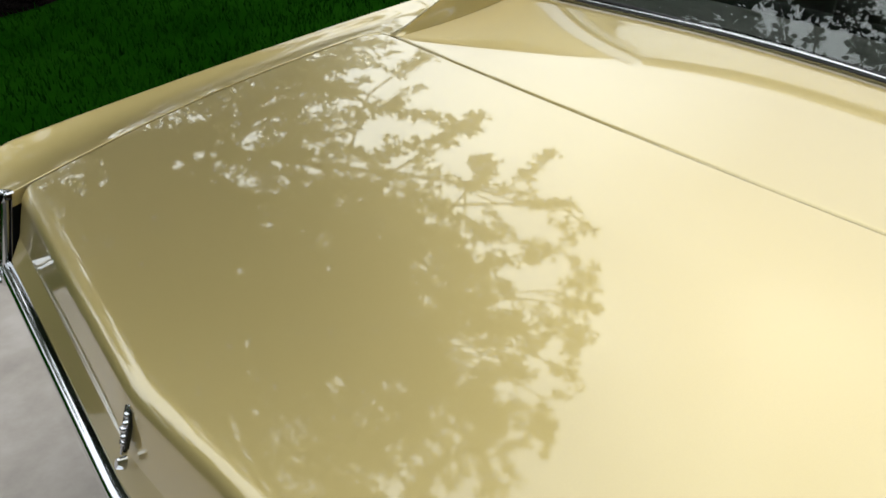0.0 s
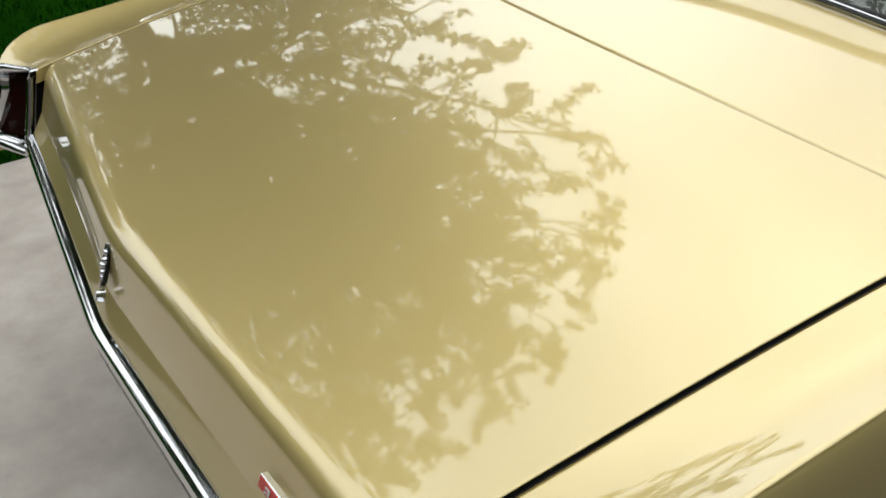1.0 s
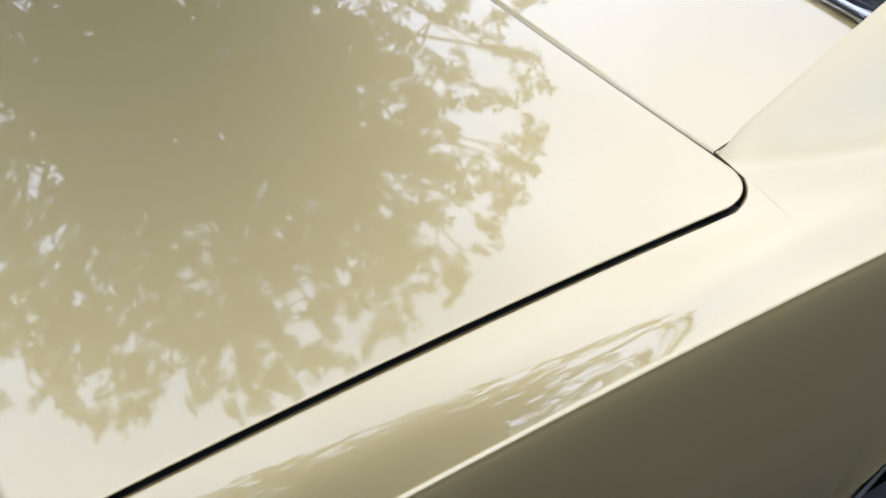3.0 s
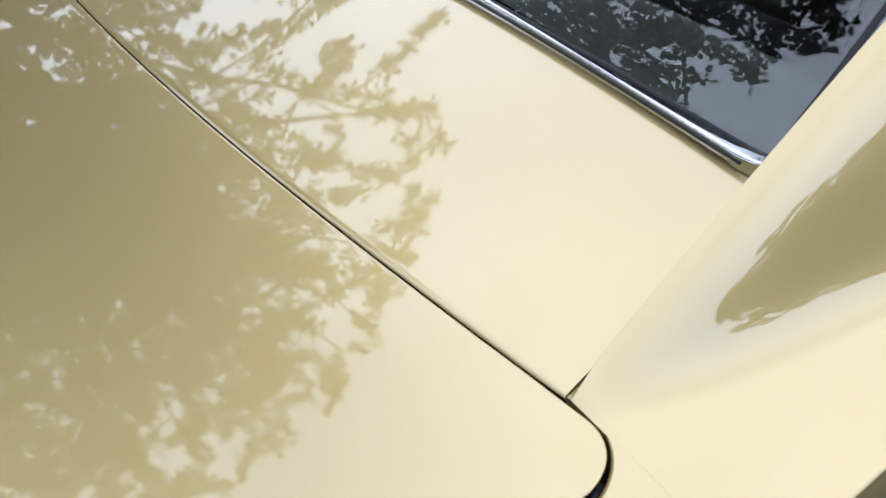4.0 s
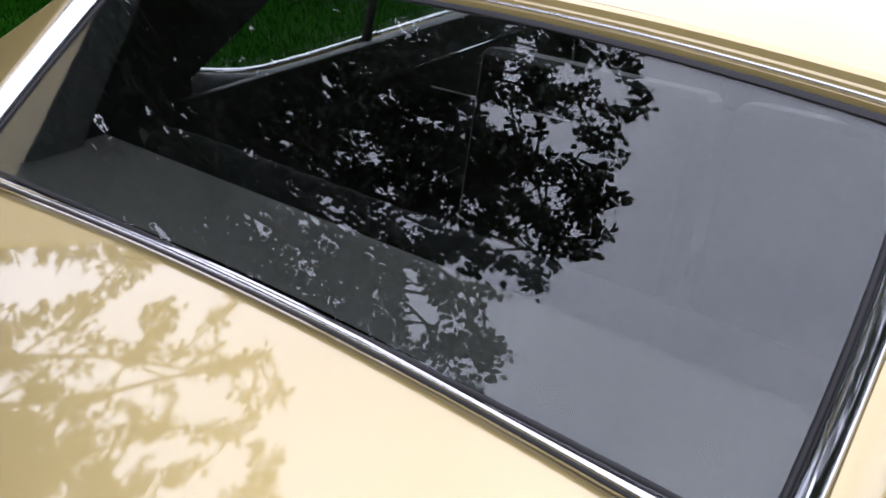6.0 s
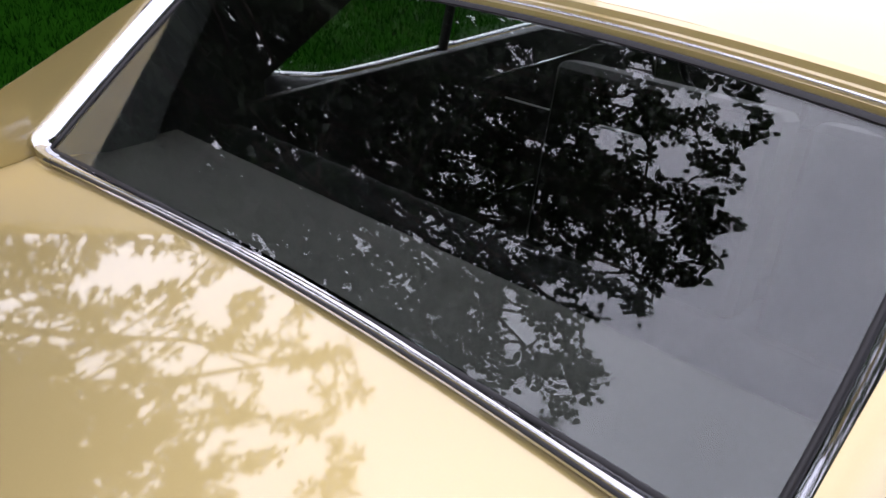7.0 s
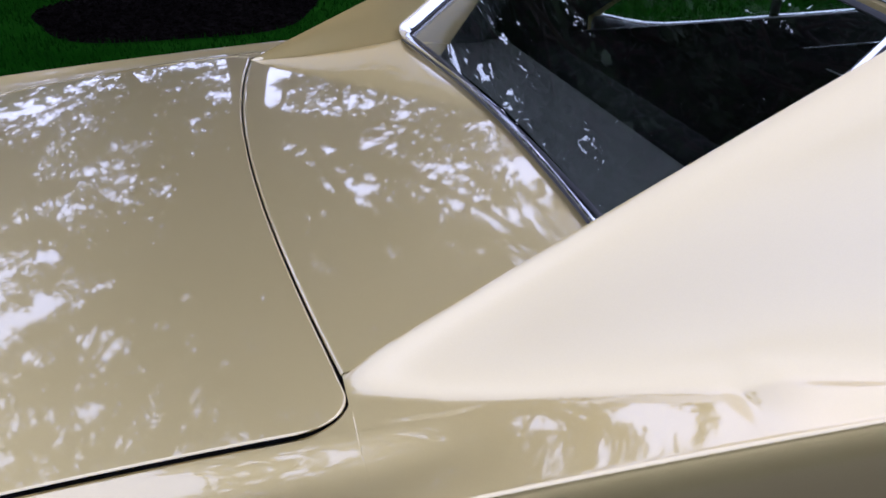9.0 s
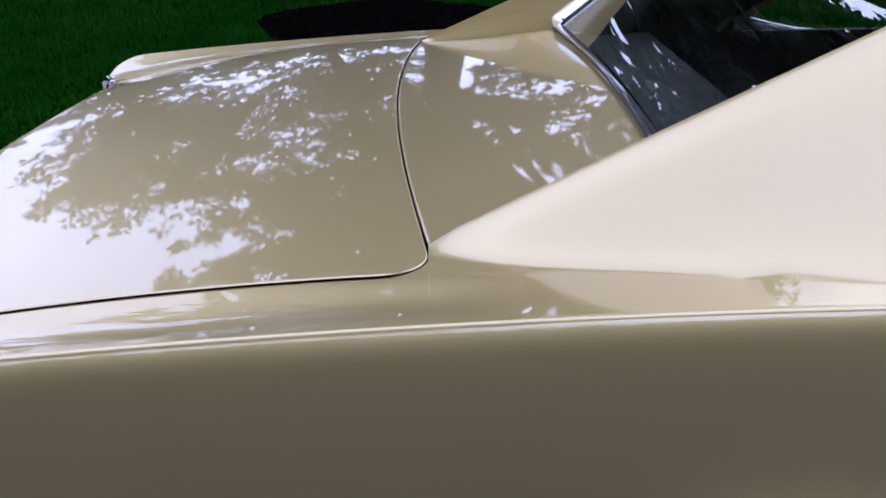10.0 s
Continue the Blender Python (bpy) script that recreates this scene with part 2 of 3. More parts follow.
# badge on the lid's rear face: chrome tray, red fill and plain bars
def face_frame(y, z):
    """A place on the lid's rear face, with axes along it, up it and out of it."""
    zt, zb = 0.83 - 0.04 * (abs(y) / 0.8) ** 2, 0.697
    k = clamp((zt - z) / (zt - zb))
    xt = rear_x(y) - ROLL
    x = xt + (foot_x(y) + 0.004 - xt) * 0.44 * clamp((zt - z) / (zt - 0.742))
    along = Vector((0.07 * (1 if y > 0 else -1), 1, 0)).normalized()
    up = Vector((0.42, 0, 1)).normalized()
    out = along.cross(up)
    out = out if out.x < 0 else -out
    up = out.cross(along)
    up = up if up.z > 0 else -up
    return Matrix(((along.x, up.x, out.x, x), (along.y, up.y, out.y, y), (along.z, up.z, out.z, z), (0, 0, 0, 1)))


m = face_frame(-0.606, 0.778)
part("badge", block(0, 0, 0.002, 0.128, 0.019, 0.018, 0.003, m=m), CHROME, lid, "chrome badge filled with red enamel", 40)
part("enamel", block(0, 0, 0.0102, 0.122, 0.0145, 0.004, 0.001, m=m), RED_ENAMEL, lid)
for dx in (-0.042, -0.018, 0.008, 0.034):
    bm = block(dx, 0.0, 0.0120, 0.004, 0.010, 0.002, 0.0006, m=m)
    block(dx + 0.006, 0.0028, 0.0120, 0.009, 0.003, 0.002, 0.0006, bm, m)
    block(dx + 0.007, -0.0030, 0.0120, 0.007, 0.003, 0.002, 0.0006, bm, m)
    part("badge_bar", bm, CHROME, lid)

# ornament at the lid's centre: a cast chrome crest with a stem
m = face_frame(0.0, 0.786)
bm = bmesh.new()
for dy, dx, r, h in ((0.036, 0.0, 0.0045, 0.010), (0.026, 0.001, 0.0075, 0.016), (0.014, -0.002, 0.0065, 0.018), (0.004, 0.002, 0.009, 0.019), (-0.008, -0.001, 0.0065, 0.017), (-0.018, 0.001, 0.0075, 0.014), (-0.028, 0.0, 0.0045, 0.010)):
    bmesh.ops.create_uvsphere(bm, u_segments=14, v_segments=9, radius=1, matrix=m @ Matrix.Translation((dx, dy, h * 0.3)) @ Matrix.Diagonal((r * 0.8, 0.0065, h * 0.5, 1)))
block(0.0, 0.003, 0.004, 0.005, 0.078, 0.010, 0.0015, bm, m)
block(-0.006, 0.003, 0.003, 0.002, 0.05, 0.006, 0.0008, bm, m)
part("ornament", bm, CHROME, lid, "cast chrome crest on a black plate")
bm = block(0.001, 0.006, 0.0045, 0.020, 0.062, 0.007, 0.002, m=m)
block(0.001, -0.022, 0.004, 0.013, 0.018, 0.006, 0.002, bm, m)
part("plate", bm, BLACK_TRIM, lid, "black enamelled plate", 40)
bm = bmesh.new()
bmesh.ops.create_cone(bm, segments=20, radius1=0.0085, radius2=0.006, depth=0.014, cap_ends=True, matrix=m @ Matrix.Translation((0, -0.050, 0.006)) @ Matrix.Diagonal((0.8, 1.4, 1, 1)))
part("lock", bm, CHROME, lid, "chrome lock cover", 40)


# deck between the lid and the rear window
def panel_point(u, v):
    x0 = gap_x(v * TIP) + GAP_FRONT
    x1 = 0.396 - 0.018 * v * v
    x = x0 + (x1 - x0) * u
    half = seam(max(x, 0))[0] - 0.002 if x > 0 else TIP
    y = v * half
    z = deck_z(x, y)
    return (x, y, z - 0.003 * clamp(1 - u / 0.010) ** 2)


bm = sheet(panel_point, [0, 0.003, 0.006, 0.01] + steps(0.02, 0.05, 3) + steps(0.1, 1, 18), steps(-1, 1, 61), flip=True)
thicken(bm, 0.014)
part("deck_panel", bm, PAINT, car, "", 50)


# quarter panels: shoulder, sail panel and flank
ARCH_X, ARCH_Z, ARCH_R = 0.46, 0.335, 0.355


def low_z(x):
    z = 0.24 + 0.24 * ease((-0.3 - x) / 0.5) + 0.12 * ease((-0.72 - x) / 0.12)
    for cx in (ARCH_X, 3.36):
        d = ARCH_R ** 2 - (x - cx) ** 2
        if d > 0:
            z = max(z, ARCH_Z + math.sqrt(d))
    return z


def flank_out(h, x):
    """How far the flank stands out beyond the crease, h below it."""
    d = math.hypot(x - ARCH_X, (crease(x)[1] - h) - ARCH_Z) - ARCH_R
    lip = 0.017 * math.exp(-max(d, 0) / 0.028)
    return 0.014 * (1 - math.exp(-h / 0.02)) + 0.030 * math.sin(clamp(h / 0.5) * math.pi / 1.35) - 0.07 * ease((h - 0.40) / 0.42) + lip


def flank_point(x, t):
    yc, zc = crease(x)
    z = zc + (low_z(x) - zc) * t
    return yc + flank_out(zc - z, x), z


TAIL = -0.888


def edge_round(x, a):
    """The crisp fillet along the crease, a degrees round from level."""
    yc, zc = crease(x)
    f = radians(a)
    return yc - 0.004 + 0.005 * math.sin(f), zc - 0.005 + 0.005 * math.cos(f)


def tail_x(y, z):
    """Where the fender ends: farther back outboard and lower down."""
    return -0.882 - 0.5 * clamp(y - 0.80, 0, 0.14) - 0.27 * clamp(0.85 - z, 0, 0.24)


def quarter_point(x, t, s):
    if x < -0.80:
        p = panel_shape(x, t, 1)
        x = -0.80 + (x + 0.80) / (TAIL + 0.80) * (tail_x(p[1], p[2]) + 0.80)
    return panel_shape(x, t, s)


def panel_shape(x, t, s):
    """t below 0: flange; 0..1: inner edge to ridge; 1..2: ridge to crease; 2..2.1: fillet; 2.1..3.1: flank."""
    if t >= 2:
        if t < 2.1:
            y, z = edge_round(x, -16 + (t - 2) * 960)
        else:
            y0, z0 = edge_round(x, 80)
            k = (t - 2.1)
            yc, zc = crease(x)
            z = z0 + (low_z(x) - z0) * k
            y = y0 + flank_out(zc - z, x) - flank_out(zc - z0, x)
        return (x, s * y, z)
    yi, zi = inner_edge(x)
    y2, z2 = edge_round(x, -16)
    yo = lid_half(x) + GAP_SIDE
    def shoulder(y):
        """Level with the deck as far as the lid's side line, then dipping to the crease."""
        a = clamp((y - yo) / (y2 - yo))
        soft = ease((x + 0.35) / 0.3)
        wave = math.sin(a * math.pi)
        dip = (0.011 - 0.005 * soft) * wave * (1 - soft + soft * wave)
        zo = deck_z(min(x, 0), yo) + 0.0255 * max(x, 0)
        z = deck_z(x, y) if y < yo else zo + (z2 - zo) * a - dip
        b = clamp((y - yi) / (y2 - yi))
        ahead = zi + (z2 - zi) * b - 0.006 * math.sin(b * math.pi)
        return z + (ahead - z) * ease(x / 0.16)
    if t < 0:
        return (x, s * yi, zi + t * (0.03 if x < 0.37 else 0.006))
    if x < GAP_FRONT:
        f = 0.04 * t if t <= 1 else 0.04 + 0.96 * (t - 1)
        y = yi + (y2 - yi) * f
        return (x, s * y, shoulder(y) - 0.003 * clamp(1 - (y - yi) / 0.004) ** 2)
    yr, zr = ridge(max(x, 0.0))
    yr = max(yr, yi + 0.002 + 0.003 * (1 - ease(x / 0.10)))
    zr = max(zr - 0.004 * (1 - ease(x / 0.06)), shoulder(yr))
    if t <= 1:
        f = math.sin(t * math.pi / 2) ** 1.3
        return (x, s * (yi + (yr - yi) * f), zi + (zr - zi) * t)
    y = yr + (y2 - yr) * (t - 1)
    low = min(shoulder(y), z2 + 0.014 + 0.03 * (1 - ease(x / 0.12)))
    rise = zr - low
    wide = min(rise * 0.86 + 0.036, y2 - yr)
    k = clamp((y - yr) / wide)
    z = zr + (low - zr) * (0.22 * k + 0.78 * ease(k))
    plain = shoulder(y) + (zr - shoulder(yr)) * (1 - ease(k))
    z = plain + (z - plain) * ease(x / 0.13)
    return (x, s * y, z)


for s in (1, -1):
    xs_ = [TAIL, TAIL + 0.004] + steps(TAIL + 0.012, -0.80, 9) + steps(-0.78, -0.12, 20) + steps(-0.10, -0.002, 30) + [-0.0005, 0.001, 0.0022, GAP_FRONT, 0.005, 0.0075] + steps(0.012, 0.10, 12) + steps(0.12, 0.78, 64)
    ts_ = [-1, -0.5, -0.05] + [i / 8 for i in range(8)] + [0.94, 0.98, 1.0, 1.012, 1.025] + [1 + i / 64 for i in range(2, 65)] + [2 + i / 60 for i in range(1, 6)] + [2.1, 2.104, 2.11, 2.12, 2.14, 2.17] + [2.1 + i / 16 for i in range(2, 17)]
    bm = sheet(lambda x, t: quarter_point(x, t, s), xs_, ts_, flip=(s > 0))
    part("quarter_panel", bm, PAINT, car, "", 50)

    # flank ahead of the sail panel, door, front wing
    def side_sheet(x0, x1, n, name):
        def at(x, t):
            _, y, z = quarter_point(x, 2 + 1.1 * t, 1)
            k = clamp((x - 2.3) / 1.9)
            return (x, s * (y - 0.16 * k ** 3), z - 0.05 * k * k)
        b = sheet(at, steps(x0, x1, n), [i * 0.015 for i in range(6)] + [0.0909, 0.096, 0.105, 0.12, 0.15] + [i / 16 for i in range(3, 17)], flip=(s > 0))
        thicken(b, 0.012)
        return part(name, b, PAINT, car, "", 50)
    side_sheet(0.7805, 1.03, 8, "quarter_panel")
    side_sheet(1.035, 2.34, 16, "door")
    side_sheet(2.345, 4.12, 40, "front_wing")

    # belt line: sill, chrome moulding and padded door top; side glass and its post
    def out(x, y, z):
        """The belt stands near the door's outer skin, the glass leans in to the roof."""
        k = 1 + 0.05 * clamp((1.28 - z) / 0.3)
        return (-0.15 + (x + 0.15) * k, s * ((y + 1.0) * k - 1.0), 1.54 + (z - 1.54) * k)
    line = [(0.905, 0.79, 0.996), (0.94, 0.79, 0.988), (1.0, 0.79, 0.973), (1.06, 0.79, 0.96), (1.12, 0.79, 0.954), (1.25, 0.79, 0.952), (1.43, 0.79, 0.954), (1.75, 0.79, 0.958), (2.4, 0.79, 0.95)]
    belt = [Vector(out(*p)) for p in line]
    part("belt_moulding", tube(belt, 0.006, 8), CHROME, car, "thin chrome belt moulding")
    pad = [Vector((p.x, p.y - s * 0.026, p.z - 0.024)) for p in belt]
    part("door_top", tube(pad, 0.022, 10, squash=(0.9, 1.0)), GREY_TRIM, car, "grey padded door top")
    bm = sheet(lambda i, t: (lambda p, q: tuple(p.lerp(q, t)))(belt[i] + Vector((0, 0, -0.005)), Vector((belt[i].x, s * (edge_round(belt[i].x, -16)[0]), edge_round(belt[i].x, -16)[1]))), list(range(len(belt))), steps(0, 1, 5), flip=(s > 0))
    thicken(bm, 0.008)
    part("belt_sill", bm, PAINT, car, "", 50)
    # closed rear pillar between the sail panel and the side window
    bm = bmesh.new()
    pillar = [(0.70, 0.86, 0.955), (0.905, 0.80, 0.985), (1.15, 0.775, 1.14), (1.32, 0.735, 1.25), (1.0, 0.70, 1.305), (0.76, 0.672, 1.285)]
    outer = [bm.verts.new(out(*p) if p[0] > 0.9 and p[2] < 1.2 else (p[0], s * p[1], p[2])) for p in pillar]
    bm.faces.new(outer if s < 0 else outer[::-1])
    thicken(bm, 0.015)
    part("rear_pillar", bm, PAINT, car, "", 40)
    def pane(name, points):
        b = bmesh.new()
        b.faces.new([b.verts.new(out(*p)) for p in points])
        glass_ = part(name, thicken(b, 0.004), CLEAR, car, "", 30)
        glass_.visible_shadow = False
    pane("quarter_window", [(0.91, 0.786, 0.99), (1.16, 0.765, 1.14), (1.40, 0.735, 1.265), (1.46, 0.73, 1.275), (1.46, 0.786, 0.955), (1.1, 0.786, 0.955)])
    part("window_post", tube([out(1.445, 0.782, 0.93), out(1.475, 0.732, 1.28)], 0.014, 8), RUBBER, car, "black window channel")
    pane("door_window", [(1.49, 0.786, 0.955), (1.50, 0.73, 1.275), (2.0, 0.72, 1.27), (2.42, 0.786, 0.95)])

    # arch moulding and wheel
    arc = [(ARCH_X + (ARCH_R - 0.004) * math.cos(a), s * (crease(ARCH_X)[0] + 0.046), ARCH_Z + (ARCH_R - 0.004) * math.sin(a)) for a in steps(radians(-14), radians(194), 40)]
    part("arch_moulding", tube(arc, 0.009, 8), CHROME, car, "thin chrome wheel arch moulding")


def wheel(x, s):
    hub = Matrix.Translation((x, s * 0.80, 0.335)) @ Matrix.Rotation(radians(90), 4, "X")
    bm = bmesh.new()
    prof = [(0.20, -0.09), (0.30, -0.10), (0.328, -0.075), (0.335, -0.03), (0.335, 0.03), (0.328, 0.075), (0.30, 0.10), (0.20, 0.09)]
    rings = [[bm.verts.new(hub @ Vector((r * math.cos(a), r * math.sin(a), h))) for a in (2 * math.pi * k / 40 for k in range(40))] for r, h in prof]
    for a, b in zip(rings, rings[1:]):
        for k in range(40):
            bm.faces.new((a[k], a[(k + 1) % 40], b[(k + 1) % 40], b[k]))
    bmesh.ops.recalc_face_normals(bm, faces=bm.faces[:])
    tyre = part("wheel", bm, TYRE, car, "black tyre on a steel wheel")
    bm = bmesh.new()
    bmesh.ops.create_cone(bm, segments=32, radius1=0.205, radius2=0.205, depth=0.14, cap_ends=True, matrix=hub)
    bmesh.ops.create_uvsphere(bm, u_segments=24, v_segments=10, radius=1, matrix=hub @ Matrix.Translation((0, 0, -0.07 * s)) @ Matrix.Diagonal((0.12, 0.12, 0.04, 1)))
    part("rim", bm, CHROME, tyre, "chrome wheel disc", 40)


for x in (ARCH_X, 3.36):
    for s in (1, -1):
        wheel(x, s)

# underbody and inner arches, dark
bm = block(1.6, 0, 0.30, 5.0, 1.5, 0.14, 0.02)
part("underbody", bm, DARK, car, "", 40)
bm = block(-0.35, 0, 0.60, 0.98, 1.50, 0.46, 0.02)
part("boot_floor", bm, DARK, car, "", 40)

def strip(points, wides, normal, w, h, bm=None):
    """A rounded flat bar: wides(i) points across it, normal out of it."""
    bm = bm or bmesh.new()
    prof = [(-0.5, -2.5), (-0.5, 0.3), (-0.485, 0.6), (-0.45, 0.78), (-0.2, 0.87), (0.0, 0.9), (0.2, 0.87), (0.45, 0.78), (0.485, 0.6), (0.5, 0.3), (0.5, -0.8)]
    rows = []
    for i, p in enumerate(points):
        across, up = Vector(wides(i)).normalized(), Vector(normal(i)).normalized()
        wi = w[i] if isinstance(w, list) else w
        hi = h[i] if isinstance(h, list) else h
        rows.append([bm.verts.new(Vector(p) + across * (a * wi) + up * (b * hi)) for a, b in prof])
    for a, b in zip(rows, rows[1:]):
        for k in range(len(prof)):
            j = (k + 1) % len(prof)
            bm.faces.new((a[k], a[j], b[j], b[k]))
    bm.faces.new(rows[0][::-1])
    bm.faces.new(rows[-1])
    bmesh.ops.recalc_face_normals(bm, faces=bm.faces[:])
    return bm


# tail: lower panel, bright strip, bumper
def tail_line(y, back=0.0):
    return foot_x(y) - back


def swept(prof, ys, bm=None, proud=0.0):
    """A section of (back, z) carried across the tail; its ends turn forward along the flanks."""
    bm = bm or bmesh.new()
    rows = []
    for y in ys:
        wrap = clamp((abs(y) - 0.80) / 0.15)
        rows.append([bm.verts.new((tail_line(clamp(y, -0.80, 0.80), b * (1 - 0.2 * wrap)) + 0.16 * wrap ** 2.2 - proud * ease((abs(y) - 0.76) / 0.08), y, z)) for b, z in prof])
    for a, b in zip(rows, rows[1:]):
        for i in range(len(prof)):
            j = (i + 1) % len(prof)
            bm.faces.new((a[i], a[j], b[j], b[i]))
    bm.faces.new(rows[0][::-1])
    bm.faces.new(rows[-1])
    bmesh.ops.recalc_face_normals(bm, faces=bm.faces[:])
    return bm


wide = steps(-0.785, 0.785, 61)
part("rear_strip", swept([(-0.006, 0.692), (0.003, 0.693), (0.011, 0.690), (0.017, 0.684), (0.020, 0.677), (0.020, 0.670), (0.006, 0.668), (-0.006, 0.668)], wide), CHROME, car, "polished chrome strip across the tail", 60)
part("rear_valance", swept([(-0.03, 0.668), (0.012, 0.667), (0.015, 0.660), (0.015, 0.630), (0.010, 0.612), (-0.03, 0.61)], wide), BLACK_TRIM, car, "dark polished panel under the strip", 30)
ys = steps(-0.97, 0.97, 81)
part("rear_bumper", swept([(-0.034, 0.606), (-0.028, 0.606), (-0.024, 0.601), (-0.022, 0.585), (-0.022, 0.53), (-0.026, 0.47), (-0.03, 0.42), (-0.07, 0.41), (-0.08, 0.60)], ys, proud=0.018), CHROME, car, "chrome rear bumper", 60)
# raised letter blocks along the valance, as plain bars
bm0 = block(0, 0, 0, 0.003, 0.010, 0.014, 0.001)
for i in range(10):
    y = 0.36 - i * 0.08
    b = bm0.copy()
    bmesh.ops.translate(b, verts=b.verts[:], vec=(tail_line(y, 0.0155), y, 0.642))
    part("letter_bar", b, CHROME, car, "", 40)
bm0.free()

# tail lamps: chrome bezels round the fender ends, with recessed lenses
for s in (1, -1):
    rim = []
    for t in [0.0, 0.3, 0.6, 1.0] + steps(1.1, 2.0, 10) + steps(2.02, 2.1, 5) + steps(2.12, 3.1, 60):
        p = Vector(quarter_point(TAIL, t, s))
        if p.z > 0.635:
            rim.append(p)
    low_y = rim[-1].y
    for y in steps(abs(low_y) - 0.02, 0.803, 6):
        rim.append(Vector((tail_x(y, 0.635), s * y, 0.635)))
    for z in steps(0.66, rim[0].z - 0.02, 7):
        rim.append(Vector((tail_x(0.803, z), s * 0.803, z)))
    mid = sum(rim, Vector()) / len(rim)
    def ring(grow, back):
        return [Vector((p.x - back, mid.y + (p.y - mid.y) * grow, mid.z + (p.z - mid.z) * grow)) for p in rim]
    def round_rim(a, r=0.0115):
        """The rounded rim, a degrees round from straight outwards to straight back."""
        out_ = [Vector((0, p.y - mid.y, p.z - mid.z)).normalized() for p in rim]
        return [p + o * (r * math.cos(radians(a)) - 0.008) - Vector((r * math.sin(radians(a)) + 0.004, 0, 0)) for p, o in zip(rim, out_)]
    layers = [round_rim(a) for a in range(-60, 181, 20)] + [ring(0.85, -0.002), ring(0.78, -0.012), ring(0.74, -0.030)]
    bm = bmesh.new()
    rows = [[bm.verts.new(p) for p in layer] for layer in layers]
    n = len(rim)
    for a, b in zip(rows, rows[1:]):
        for k in range(n):
            bm.faces.new((a[k], a[(k + 1) % n], b[(k + 1) % n], b[k]))
    bmesh.ops.recalc_face_normals(bm, faces=bm.faces[:])
    lamp = part("tail_lamp", bm, CHROME, car, "chrome-framed rear lamp", 40)
    bm = bmesh.new()
    bm.faces.new([bm.verts.new(p) for p in ring(0.745, -0.022)])
    bmesh.ops.recalc_face_normals(bm, faces=bm.faces[:])
    part("lens", thicken(bm, 0.004), RED_LENS, lamp, "dark red lens", 30)

# ---------------------------------------------------------------- rear window
def glass_point(u, v):
    """u 0 at the foot, 1 at the head; the middle stands forward of the sides."""
    q = 0.33 * u
    half = 0.660 + 0.03 * q - 0.2657 * q * q
    a = Vector((0.399 - 0.020 * v * v, 0, 0.997))
    b = Vector((WTOP[0] + WTOP[1] * v * v, 0, WTOP[2] + WTOP[3] * v * v))
    p = a.lerp(b, u)
    p.y = v * half
    return p


bm = sheet(glass_point, steps(0, 1, 24), steps(-1, 1, 41), flip=True)
thicken(bm, 0.005)
glass = part("rear_window", bm, GLASS, car, "slightly tinted rear window glass", 50)
glass.visible_shadow = False


SLOPE = Vector((0.36, 0, 0.27)).normalized()
OUT = Vector((-0.27, 0, 0.36)).normalized()
TRIM_UP, TRIM_OUT = Vector((0.995, 0, -0.08)), Vector((0.08, 0, 0.995))


def foot_strip(v):
    """Middle and width of the bright strip along the window's foot: from the deck's edge to over the glass."""
    rear = base_x(v * FOOT) - 0.004 + 0.008 * v ** 4
    front = 0.399 - 0.020 * v * v + 0.015
    return Vector(((rear + front) / 2, v * FOOT, base_z(v * FOOT) + 0.0045)), front - rear


